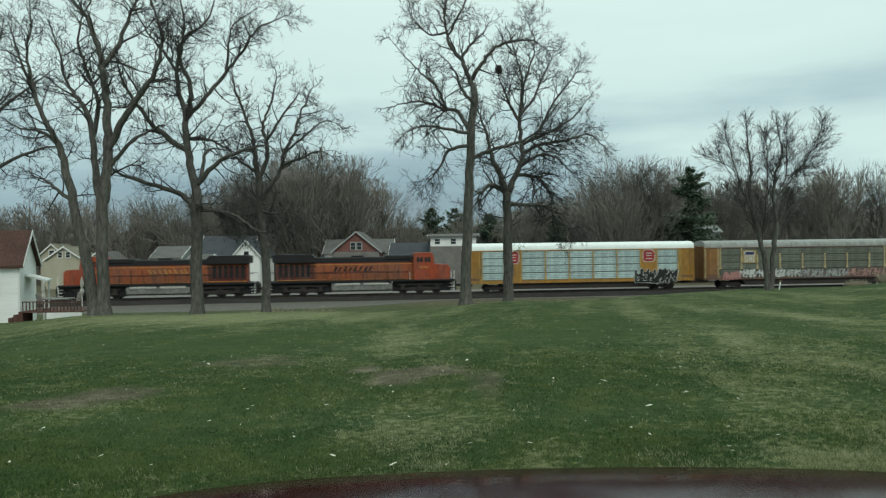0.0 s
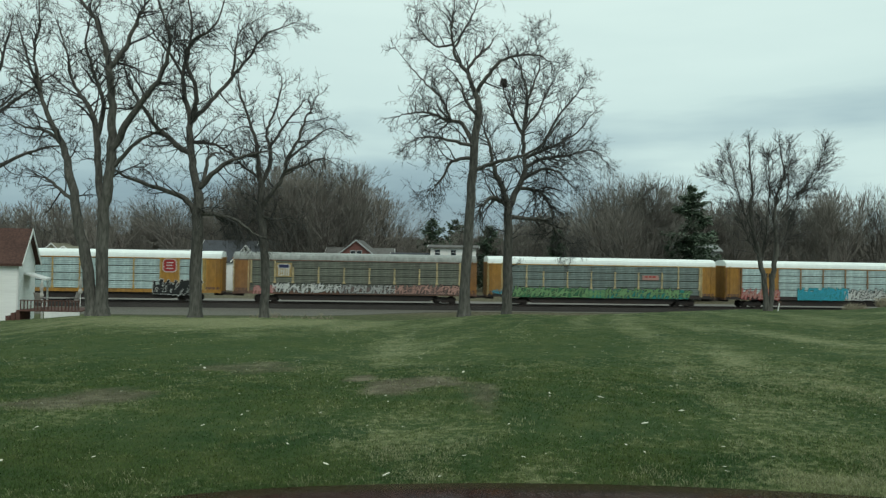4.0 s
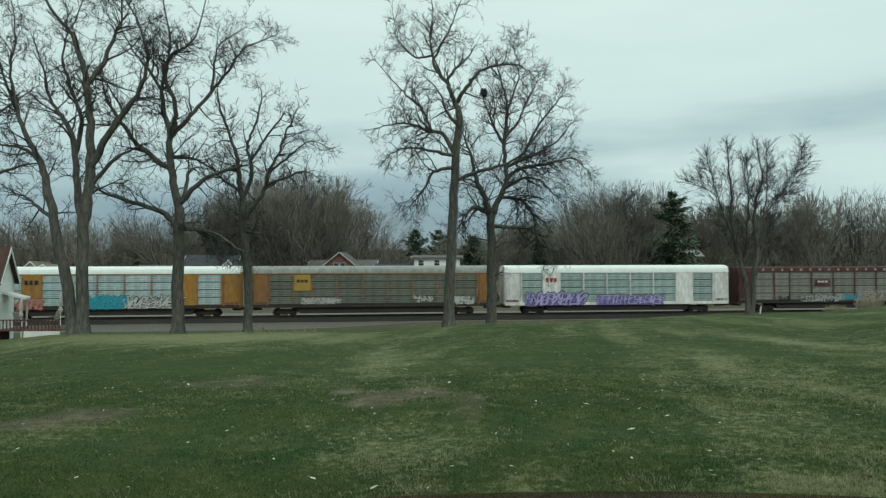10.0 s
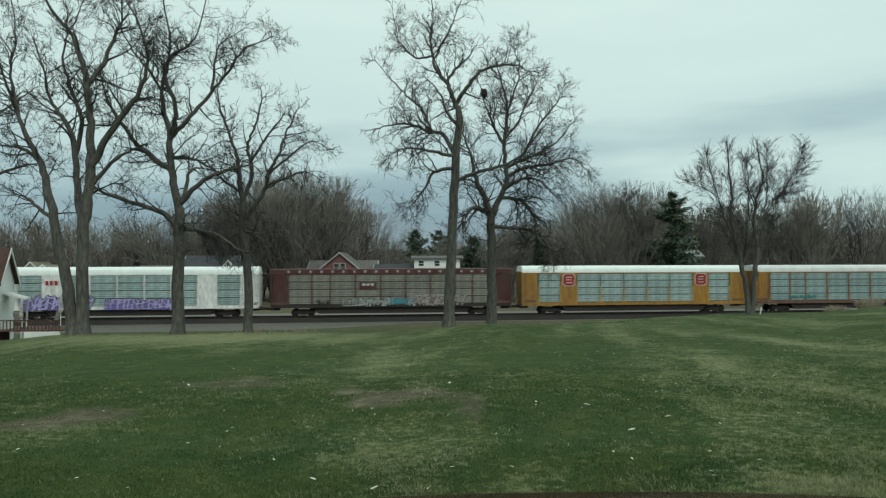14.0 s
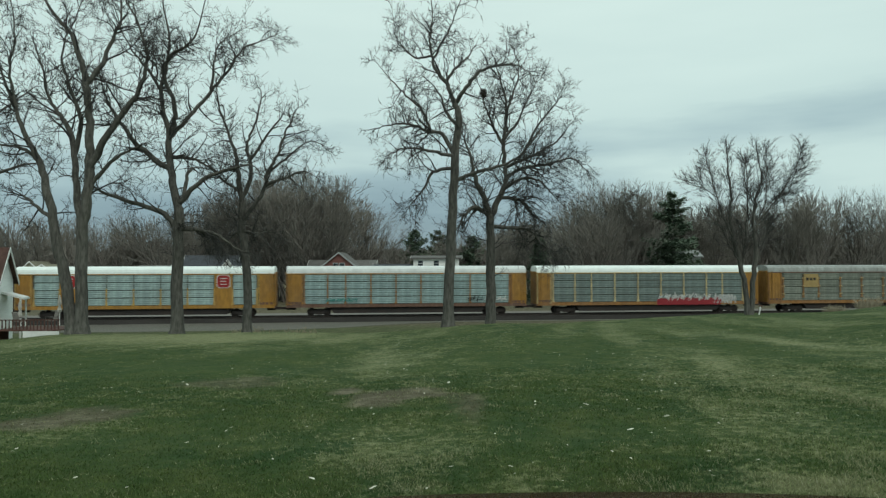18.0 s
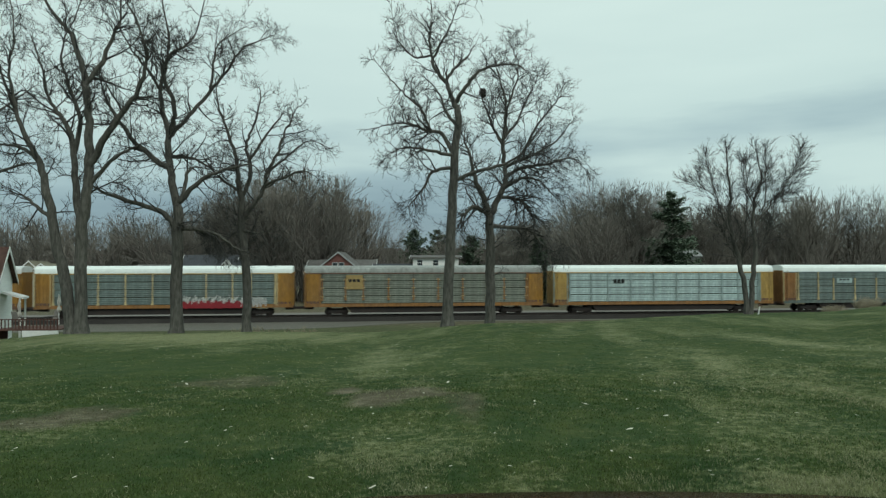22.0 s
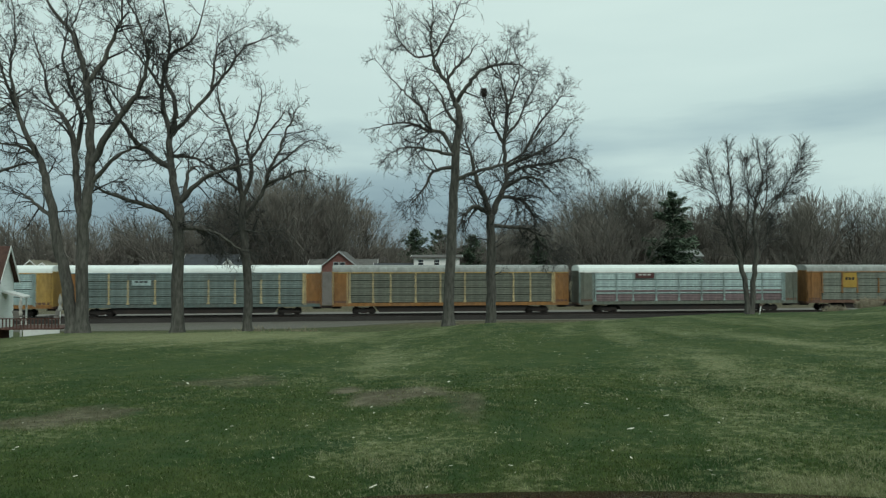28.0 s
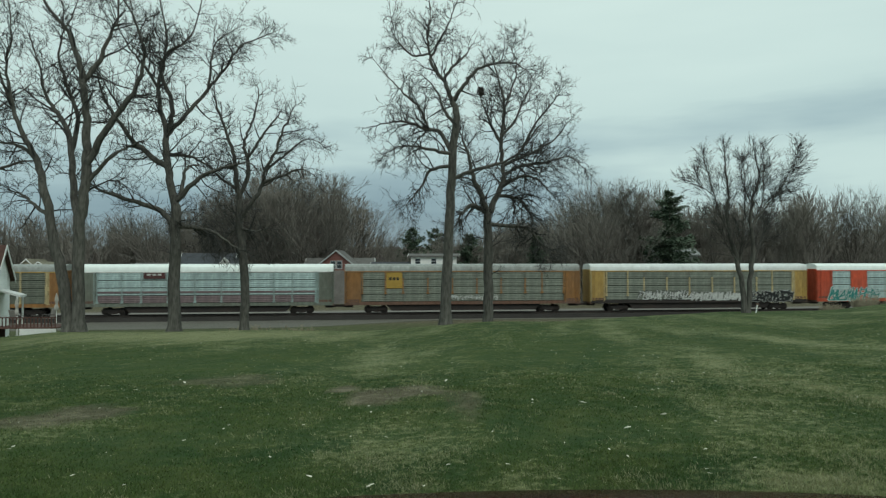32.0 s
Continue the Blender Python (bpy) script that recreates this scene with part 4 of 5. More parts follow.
def parasol(x, y):
    z = ground_z(x, y)
    u = thing("parasol", "closed white garden parasol standing on the deck", "parasol", "closed parasols", at=pose(x, y, z + 0.6))
    part("pole", cylinder(0.025, 0, 1.8, 8, "z"), WHITE, u)
    bm = bmesh.new()
    prof = ((0.02, 1.75), (0.06, 1.6), (0.09, 1.35), (0.06, 1.18), (0.05, 1.12), (0.11, 0.92), (0.09, 0.8), (0.03, 0.74))
    rings = [[bm.verts.new((r * (1 + 0.25 * (i % 2)) * math.cos(6.2832 * i / 12), r * (1 + 0.25 * (i % 2)) * math.sin(6.2832 * i / 12), zz)) for i in range(12)] for r, zz in prof]
    for a, b in zip(rings, rings[1:]):
        for i in range(12):
            bm.faces.new((a[i], a[(i + 1) % 12], b[(i + 1) % 12], b[i]))
    part("canopy", bm, mat("white_canvas", (0.46, 0.44, 0.40), 0.9, 0.1, 6), u, "furled white canvas")


parasol(-23.05, 46.0)
parasol(-25.55, 46.2)


def patio_chair(label, x, y, turn):
    """A garden chair on the deck."""
    c = thing("patio_chair", label, "chair", "chairs on the deck", at=pose(x, y, ground_z(-24.2, 46.5) + 0.6, 0, 0, turn))
    frame_grey, cloth = mat("patio_metal", (0.10, 0.09, 0.085), 0.5, 0.2, 6, metal=0.3), mat("patio_cloth", (0.24, 0.22, 0.20), 0.9, 0.15, 12)
    part("seat", boxes((-0.27, 0.27, -0.26, 0.26, 0.40, 0.46), bevel=0.02), cloth, c)
    part("backrest", prism([(0.22, 0.46), (0.28, 0.46), (0.42, 0.98), (0.36, 1.0)], -0.27, 0.27), cloth, c)
    for sx in (-0.25, 0.25):
        for sy in (-0.24, 0.24):
            part("leg", cylinder(0.02, 0, 0.41, 8, "z", (sx, sy)), frame_grey, c)
        part("armrest", boxes((sx - 0.025, sx + 0.025, -0.26, 0.28, 0.62, 0.65), bevel=0.008), frame_grey, c)
        part("armrest_post", boxes((sx - 0.015, sx + 0.015, -0.24, -0.21, 0.40, 0.62)), frame_grey, c)


patio_chair("grey cloth patio chair with metal arms on the deck", -25.1, 45.5, 150)
patio_chair("grey cloth patio chair with metal arms on the deck", -23.7, 46.3, -40)


def shrub(label, x, y, tall, seed, count=46, m=FAR_TWIG):
    """A low thicket of bare stems."""
    rng = random.Random(seed)
    t = thing("shrub", label, "shrub", "brush on the bank", at=pose(x, y, ground_z(x, y) - 0.05))
    tb = Tubes()
    for _ in range(count):
        a, q = rng.uniform(0, 6.283), rng.uniform(0.1, 0.8)
        sprout(tb, Vector((rng.uniform(-0.5, 0.5), rng.uniform(-0.5, 0.5), 0)), Vector((math.cos(a) * q, math.sin(a) * q, 1)), tall * rng.uniform(0.5, 1.0), 0.02, 2, rng, 0.05, 0.2, (15, 45), (4, 6), 2, (0.4, 0.6), 0.012)
    part("brush", tb.mesh("brush"), m, t)


DRYBRUSH = mat("dry_brush", (0.28, 0.25, 0.18), 0.95, 0.2, 2, second=(0.20, 0.18, 0.125))
for k in range(13):
    shrub("low thicket of dry leafless brush on the grass bank", 30.0 + k * 1.0, 59.0 + 1.0 * math.sin(k * 2.1), 0.55 + 0.1 * k, 300 + k, 50, DRYBRUSH)
for k in range(5):
    shrub("thin dry weeds at the foot of the slope", -13.5 + k * 1.1 + 0.4 * math.sin(k * 5), 50.0 + math.sin(k * 3), 0.6, 320 + k, 8, DRYBRUSH)


def marker_post(x, y):
    p = thing("marker_post", "small leaning white marker post in the grass", "post", at=pose(x, y, ground_z(x, y) - 0.05, 0, 10, 0))
    part("stake", cylinder(0.045, 0, 0.6, 8, "z"), WHITE, p)
    part("cap", boxes((-0.11, 0.11, -0.05, 0.05, 0.6, 0.72), bevel=0.01), mat("marker_brown", (0.12, 0.08, 0.06), 0.7), p)


marker_post(21.75, 52.5)

# ---- the train ----
def paint(name, c, rough=0.6, dirt=0.45, rand=0.0, var=0.26):
    """Weathered railway paint with streaks that run down."""
    return mat(name, c, rough, var, 5, (0.8, 0.8, 0.22), second=tuple(0.5 * q + 0.5 * g for q, g in zip(c, (0.11, 0.09, 0.075))), amount=min(1.0, dirt * 1.35), big=0.9, rand=rand * 1.3)


YEL, YEL2, ORNG = paint("yellow_paint", (0.29, 0.15, 0.028)), paint("faded_yellow", (0.37, 0.245, 0.07)), paint("orange_yellow", (0.235, 0.115, 0.037))
WHT, RED, DRED = paint("white_car_paint", (0.62, 0.63, 0.61), dirt=0.3), paint("orange_red", (0.46, 0.07, 0.03)), paint("oxide_red", (0.065, 0.021, 0.021))
BLUEG, BRN = paint("blue_grey_paint", (0.20, 0.27, 0.29)), paint("rust_brown", (0.12, 0.065, 0.045))
P_SIL, P_BRI = paint("galvanised_panel", (0.225, 0.305, 0.295), 0.5, 0.35, 0.10), paint("bright_galvanised", (0.29, 0.38, 0.375), 0.45, 0.25, 0.08)
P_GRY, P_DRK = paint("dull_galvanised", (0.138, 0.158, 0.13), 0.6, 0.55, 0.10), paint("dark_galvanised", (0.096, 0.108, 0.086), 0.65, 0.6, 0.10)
P_TEA, P_BLU = paint("blue_green_galvanised", (0.185, 0.265, 0.262), 0.5, 0.4, 0.10), paint("blue_grey_galvanised", (0.108, 0.145, 0.136), 0.55, 0.45, 0.1)
P_TAN, P_MAR = paint("tan_galvanised", (0.155, 0.158, 0.135), 0.65, 0.55, 0.1), paint("maroon_panel", (0.135, 0.10, 0.105), 0.6, 0.4, 0.06)
R_WHT, R_GRY = paint("white_roof", (0.74, 0.80, 0.775), 0.45, 0.12, var=0.05), paint("dull_roof", (0.26, 0.28, 0.265), 0.6, 0.5)
CRM = paint("cream_post_paint", (0.44, 0.36, 0.19), dirt=0.35)
R_MID = paint("weathered_white_roof", (0.60, 0.63, 0.62), 0.5, 0.3, var=0.08)
SPRAY = {k: mat("spray_" + k, c, 0.6, 0.15, 6, amount=0.2) for k, c in dict(black=(0.012, 0.014, 0.014), white=(0.44, 0.46, 0.44), teal=(0.02, 0.17, 0.15), pink=(0.36, 0.12, 0.14), blue=(0.03, 0.26, 0.36),
                                                                         green=(0.03, 0.13, 0.06), lime=(0.13, 0.25, 0.11), purple=(0.16, 0.12, 0.36), lilac=(0.34, 0.31, 0.56), red=(0.24, 0.022, 0.03), salmon=(0.32, 0.19, 0.16), grey=(0.30, 0.31, 0.30), rust=(0.13, 0.095, 0.085)).items()}
SIGN_RED, SIGN_YEL, SIGN_TAN = mat("sign_red", (0.27, 0.022, 0.022), 0.5, 0.08), mat("sign_yellow", (0.33, 0.215, 0.045), 0.5, 0.08), mat("sign_tan", (0.29, 0.21, 0.085), 0.6, 0.1)

LEN, PITCH = 27.4, 28.6
CUTS = [0.0, 2.0, 4.6, 6.6] + [6.6 + 2.84 * k for k in (1, 2, 3, 4)] + [20.8, 22.8, 25.4, 27.4]
EDGE = [c - LEN / 2 for c in CUTS]
MESHES = {}


def panel_mesh(w, tall):
    """One pressed side panel with lengthwise ribs, its foot at the origin."""
    key = ("panel", round(w, 2), tall)
    if key not in MESHES:
        v, f = [], []
        n = 4
        prof = [(0.05, -0.008), (0.02, 0.008)]
        for i in range(n):
            z0, z1 = tall * i / n, tall * (i + 1) / n
            prof += [(-0.026, z0 + 0.04), (-0.024, z0 + 0.085), (0.0, z1 - 0.012)]
        prof += [(0.03, tall - 0.018), (0.07, tall - 0.01)]
        for x in (-w / 2, w / 2):
            v += [(x, y, z) for y, z in prof]
        k = len(prof)
        f = [(i, k + i, k + i + 1, i + 1) for i in range(k - 1)]
        me = bpy.data.meshes.new("panel")
        me.from_pydata(v, [], f)
        MESHES[key] = me
    return MESHES[key]


def shared(me, material):
    """The same mesh in another paint."""
    key = (me.name, material.name)
    if key not in MESHES:
        c = me.copy()
        c.materials.clear()
        c.materials.append(material)
        MESHES[key] = c
    return MESHES[key]


def as_mesh(name, bm):
    me = bpy.data.meshes.new(name)
    bm.to_mesh(me)
    bm.free()
    return me


def wheelset_mesh(r):
    bm = bmesh.new()
    for s in (-1, 1):
        for y0, y1, q in ((0.70, 0.83, r), (0.66, 0.70, r + 0.025)):
            c = cylinder(q, s * y0, s * y1, 20)
            me = as_mesh("t", c)
            bm.from_mesh(me)
            bpy.data.meshes.remove(me)
        hub = as_mesh("t", boxes((-0.16, 0.16, min(s * 0.83, s * 0.86), max(s * 0.83, s * 0.86), -0.05, 0.05)))
        bm.from_mesh(hub)
        bpy.data.meshes.remove(hub)
    ax = as_mesh("t", cylinder(0.08, -0.7, 0.7, 8))
    bm.from_mesh(ax)
    bpy.data.meshes.remove(ax)
    return as_mesh("wheelset", bm)


WHEEL, BIGWHEEL = wheelset_mesh(0.42), wheelset_mesh(0.52)
SPIN = {"freight": [], "loco": []}


def side_frame(axles, r):
    """The two side frames and the bolster of a truck."""
    a = max(axles)
    bm = bmesh.new()
    for y0, y1 in ((-1.06, -0.90), (0.90, 1.06)):
        m = as_mesh("t", prism([(-a - 0.25, r - 0.08), (-a - 0.25, r + 0.12), (-0.6, r + 0.26), (0.6, r + 0.26), (a + 0.25, r + 0.12), (a + 0.25, r - 0.08), (a - 0.35, r - 0.10), (0.35, r - 0.26), (-0.35, r - 0.26), (-a + 0.35, r - 0.10)], y0, y1, "y"))
        bm.from_mesh(m)
        bpy.data.meshes.remove(m)
    box(bm, -0.22, 0.22, -1.0, 1.0, r - 0.1, r + 0.3)
    return as_mesh("truck", bm)


FRAME2, FRAME3 = side_frame((-0.89, 0.89), 0.42), side_frame((-1.95, 0, 1.95), 0.52)


def truck(parent, x, kind="freight"):
    axles, r, fr, wh = ((-0.89, 0.89), 0.42, FRAME2, WHEEL) if kind == "freight" else ((-1.95, 0.0, 1.95), 0.52, FRAME3, BIGWHEEL)
    t = part("truck", shared(fr, STEEL), None, parent)
    t.location = (x, 0, 0)
    for a in axles:
        w = part("wheelset", shared(wh, STEEL), None, t)
        w.location = (a, 0, r)
        SPIN[kind].append((w, a, r))


def scrawl(parent, x0, x1, z0, z1, fill, line, seed, y=-1.585, back=None):
    """Spray paint nobody can read: crowded crooked strokes, an outline behind them."""
    rng = random.Random(seed)
    bold = fill == "black"
    bm_o, bm_f = bmesh.new(), bmesh.new()
    x, h = x0, z1 - z0

    def blob(bm, pts, yy):
        vs = [bm.verts.new((px, yy, pz)) for px, pz in pts]
        fs = [bm.faces.new(vs)]
        back_v = [bm.verts.new((px, yy + 0.006, pz)) for px, pz in pts]
        for i in range(len(pts)):
            bm.faces.new((vs[i], back_v[i], back_v[(i + 1) % len(pts)], vs[(i + 1) % len(pts)]))
        return fs

    if back:
        bm_b = bmesh.new()
        top = [(x1 - (x1 - x0) * i / 14, z1 - h * (0.05 + 0.3 * rng.random())) for i in range(15)]
        blob(bm_b, [(x0, z0), (x1, z0)] + top, y + 0.014)
        part("graffiti", bm_b, SPRAY[back], parent, "sprayed colour field of graffiti")
    def letter(x, w):
        """One unreadable mark."""
        if not line:
            for _ in range(4):
                cx, cz, c = x + rng.uniform(0.1, 0.9) * w, rng.uniform(z0 + 0.25 * h, z1 - 0.25 * h), h * rng.uniform(0.03, 0.06)
                dx, dz = rng.choice(((0.04, 0.24), (0.3, 0.06), (0.2, 0.2), (-0.2, 0.2)))
                blob(bm_f, [(cx - dx * w - c, cz - dz * h), (cx - dx * w + c, cz - dz * h - c), (cx + dx * w + c, cz + dz * h), (cx + dx * w - c, cz + dz * h + c)], y - rng.uniform(0.001, 0.009))
            return
        # a knot of slanted strokes, each with its rim
        lean, thick = rng.uniform(-0.12, 0.28) * h, h * rng.uniform(0.07, 0.12) * (1.35 if bold else 1.0)
        ends = [(rng.uniform(-0.05, 0.2), rng.uniform(0.0, 0.15), rng.uniform(0.0, 0.3), rng.uniform(0.8, 1.08)), (rng.uniform(0.65, 0.9), rng.uniform(-0.05, 0.2), rng.uniform(0.7, 1.0), rng.uniform(0.75, 1.0))]
        ends.append(rng.choice(((0.1, 0.9, 0.85, 0.15), (0.1, 0.12, 0.9, 0.85), (0.05, 0.5, 0.95, 0.55), (0.1, 0.9, 0.95, 0.85), (0.05, 0.1, 0.95, 0.12))))
        for _ in range(rng.randint(1, 2)):
            ends.append((rng.uniform(-0.1, 0.5), rng.uniform(0.05, 0.7), rng.uniform(0.5, 1.15), rng.uniform(0.3, 1.05)))
        for ax, az, bx, bz in ends:
            p = Vector((x + ax * w + az * lean, z0 + az * h))
            q = Vector((x + bx * w + bz * lean, z0 + bz * h))
            d = (q - p).normalized()
            o = Vector((-d.y, d.x))
            t2 = thick * rng.uniform(0.8, 1.25)
            for bm, k, yy in ((bm_o, 1.0, y + rng.uniform(0.003, 0.008)), (bm_f, 0.72 if bold else 0.5, y - rng.uniform(0.001, 0.006))):
                e, g = d * t2 * (k - 0.35), o * t2 * k
                blob(bm, [tuple(v) for v in (p - e - g * 0.8, p - e * 0.4 + g, q + e + g * 0.8, q + e * 0.4 - g)], yy)

    while x < x1 - 0.3:
        w = h * rng.uniform(0.45, 0.85)
        letter(x, w)
        x += w * rng.uniform(0.55, 0.8)
    if line:
        tagged(part("graffiti", bm_o, SPRAY[line], parent), line + " outline of sprayed graffiti", kind="stuff")
    else:
        bm_o.free()
    tagged(part("graffiti", bm_f, SPRAY[fill], parent), fill + " strokes of sprayed graffiti", kind="stuff")


def bars(parent, name, x0, x1, z0, z1, m, n=3, y=-1.60, label="dark lettering bars"):
    """Lettering as plain bars."""
    w = (x1 - x0) / n
    part(name, boxes(*[(x0 + w * i, x0 + w * (i + 0.72), y - 0.006, y, z0, z1) for i in range(n)]), m, parent, label)


ROOF = [(-1.50, 4.80), (-1.50, 5.02), (-1.44, 5.28), (-1.22, 5.47), (-0.7, 5.59), (0, 5.63), (0.7, 5.59), (1.22, 5.47), (1.44, 5.28), (1.50, 5.02), (1.50, 4.80)]
LOW_ROOF = [(-1.50, 4.80), (-1.50, 5.25), (-1.38, 5.32), (0, 5.36), (1.38, 5.32), (1.50, 5.25), (1.50, 4.80)]


def autorack(label, frame, panel, roof, ends, posts=None, post_low=1.35, post_high=4.75, solid=(), rows=None, signs=(), tags=(), sill=None, low=False, short_posts=False, clips=False):
    """A closed car carrier. Local x along the line, the near side at -y, z from the rail."""
    car = thing("autorack_wagon", label, "railway wagon", "wagons of the train")
    h = LEN / 2
    sill = sill or frame
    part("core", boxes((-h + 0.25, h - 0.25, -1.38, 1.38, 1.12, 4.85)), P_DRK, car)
    part("roof", prism(LOW_ROOF if low else ROOF, -h + 0.05, h - 0.05), roof, car, "dark red open-topped roof rail" if low else "")
    if low:
        for i in range(20):
            o = part("roof_vent", MESHES.setdefault("vent", as_mesh("roof_vent", boxes((-0.12, 0.12, -0.012, 0.0, -0.12, 0.12)))), SPRAY["grey"], car)
            o.location = (-h + 2 + i * 1.22, -1.505, 5.02)
    else:
        rib = [(a * 1.012, b + 0.012) for a, b in ROOF]
        if "rib" not in MESHES:
            MESHES["rib"] = as_mesh("roof_rib", prism(rib, -0.03, 0.03))
        for i in range(9):
            o = part("roof_rib", shared(MESHES["rib"], roof), None, car)
            o.location = (-h + 1.6 + i * 3.03, 0, 0)
    for s in (-1, 1):
        part("side_sill", boxes((-h + 0.1, h - 0.1, min(s * 1.40, s * 1.54), max(s * 1.40, s * 1.54), 0.98, 1.34)), sill, car)
    # tapered underframe, made deeper so its dark side also stands for shade below
    part("underframe", prism([(-9.0, 1.0), (-8.4, 0.30), (8.4, 0.30), (9.0, 1.0)], -1.25, 1.25, "y"), STEEL, car)
    part("deck_floor", boxes((-h + 0.1, h - 0.1, -1.40, 1.40, 0.99, 1.12)), STEEL, car)
    part("top_chord", boxes((-h + 0.05, h - 0.05, -1.53, -1.40, 4.70, 4.80), (-h + 0.05, h - 0.05, 1.40, 1.53, 4.70, 4.80)), frame, car)
    tall = 0.84
    for i in range(11):
        x0, x1 = EDGE[i], EDGE[i + 1]
        xm, w = (x0 + x1) / 2, x1 - x0 - 0.10
        if i in (0, 10):
            # plain end bay with a pressed rim
            part("end_bay", boxes((x0 + 0.22, x1 - 0.16, -1.50, -1.38, 1.34, 4.66), *[(x0 + 0.5 + 0.42 * k, x0 + 0.55 + 0.42 * k, -1.545, -1.49, 1.36, 4.64) for k in range(4)], (x0 + 0.24, x1 - 0.18, -1.53, -1.49, 2.9, 2.98)), ends, car)
            part("grime", boxes((x0 + 0.26, x1 - 0.2, -1.506, -1.497, 1.36, 1.62)), BRN, car, "rusty foot of the end bay")
            for xa in (x0 + 0.06, x0 + 0.22 if i else x1 - 0.34):
                part("corner_post", boxes((xa, xa + 0.10, -1.57, -1.40, 1.2, 4.74)), posts or frame, car)
            continue
        if i in solid:
            part("blind_panel", boxes((x0 + 0.03, x1 - 0.03, -1.535, -1.38, 1.34, 4.70)), frame, car)
            continue
        for k in range(4):
            o = part("panel", shared(panel_mesh(w, 0.775), (rows or {}).get(k, panel)), None, car)
            o.location = (xm, -1.46, 1.37 + k * tall)
    for x in EDGE[1:-1]:
        lowz, highz = post_low, post_high
        if short_posts and -9 < x < 9:
            highz = 4.0
        part("post", prism([(x - 0.15, lowz), (x + 0.15, lowz), (x + 0.075, lowz + 0.35), (x + 0.062, highz), (x - 0.062, highz), (x - 0.075, lowz + 0.35)], -1.56, -1.40, "y"), posts or frame, car)
        for z in (2.15, 3.1, 4.05) if clips else ():
            o = part("clip", MESHES.setdefault("clip", as_mesh("clip", boxes((-0.17, -0.07, -0.03, 0.0, -0.07, 0.07), (0.07, 0.17, -0.03, 0.0, -0.07, 0.07)))), CRM, car)
            o.location = (x, -1.56, z)
    part("far_side", boxes((-h + 0.1, h - 0.1, 1.38, 1.47, 1.34, 4.70)), panel, car)
    for s in (-1, 1):
        e = s * h
        d = part("end_door", boxes(*[(min(e, e - s * 0.12), max(e, e - s * 0.12), -1.40 + 0.56 * k, -1.40 + 0.56 * k + 0.5, 1.15, 4.95) for k in range(5)]), ends, car)
        part("door_rail", boxes((min(e - s * 0.14, e + s * 0.05), max(e - s * 0.14, e + s * 0.05), -1.45, 1.45, 4.80, 4.95)), ends, d)
        lad = part("ladder", boxes((e - s * 0.55 - 0.025, e - s * 0.55 + 0.025, -1.61, -1.56, 1.2, 4.9)), ends, car)
        for k in range(9):
            o = part("rung", shared(MESHES.setdefault("rung", as_mesh("rung", boxes((-0.23, 0.23, -0.015, 0.015, -0.02, 0.02)))), ends), None, lad)
            o.location = (e - s * 0.32, -1.585, 1.35 + 0.42 * k)
        part("coupler", boxes((min(e, e + s * 0.62), max(e, e + s * 0.62), -0.14, 0.14, 0.72, 1.0), (min(e - s * 1.0, e), max(e - s * 1.0, e), -0.25, 0.25, 0.66, 1.06)), STEEL, car)
        part("end_sill", boxes((min(e - s * 0.3, e), max(e - s * 0.3, e), -1.45, 1.45, 0.92, 1.14)), BRN, car)
        truck(car, s * 10.1)
    for kind, bay, *rest in signs:
        xm = (EDGE[bay] + EDGE[bay + 1]) / 2
        if kind == "crest":
            c = [(0.66, 0.44), (0.44, 0.66), (-0.44, 0.66), (-0.66, 0.44), (-0.66, -0.44), (-0.44, -0.66), (0.44, -0.66), (0.66, -0.44)]
            part("emblem", prism([(xm + a * 1.12, 3.95 + b * 1.12) for a, b in c], -1.552, -1.537, "y"), SPRAY["white"], car, "white rim of a railway emblem")
            part("emblem", prism([(xm + a, 3.95 + b) for a, b in c], -1.566, -1.553, "y"), SIGN_RED, car, "red railway emblem")
            part("emblem", boxes((xm - 0.34, xm + 0.38, -1.572, -1.567, 4.22, 4.32), (xm - 0.34, xm + 0.3, -1.572, -1.567, 3.92, 4.02), (xm - 0.34, xm + 0.38, -1.572, -1.567, 3.58, 3.68)), SPRAY["white"], car, "white bars of a railway emblem")
        elif kind == "plate":
            m, m2, zc, ww, hh = rest
            part("sign", boxes((xm - ww / 2, xm + ww / 2, -1.575, -1.55, zc - hh / 2, zc + hh / 2)), m, car, "painted sign panel")
            bars(car, "lettering", xm - ww * 0.34, xm + ww * 0.38, zc + 0.02, zc + 0.34 * min(1, hh), m2, 3, -1.577)
        elif kind == "shield":
            part("sign", boxes((xm - 0.85, xm + 0.85, -1.565, -1.55, 2.9, 4.45)), SIGN_TAN, car, "tan sign board")
            part("sign", prism([(xm - 0.62, 3.82), (xm + 0.62, 3.82), (xm + 0.7, 4.2), (xm + 0.4, 4.36), (xm - 0.4, 4.36), (xm - 0.7, 4.2)], -1.574, -1.566, "y"), SPRAY["white"], car, "white rim of a shield emblem")
            part("sign", boxes((xm - 0.55, xm + 0.55, -1.582, -1.575, 3.9, 4.26)), mat("sign_navy", (0.02, 0.025, 0.07), 0.5, 0.08), car, "dark blue head of a shield emblem")
            part("sign", boxes(*[(xm - 0.6 + 0.26 * k, xm - 0.46 + 0.26 * k, -1.574, -1.566, 3.0, 3.8) for k in range(5)]), SPRAY["white"], car, "white stripes of a shield emblem")
        elif kind == "bars":
            m2, zc, ww = rest
            bars(car, "lettering", xm - ww / 2, xm + ww / 2, zc - 0.24, zc + 0.24, m2, 3, -1.575)
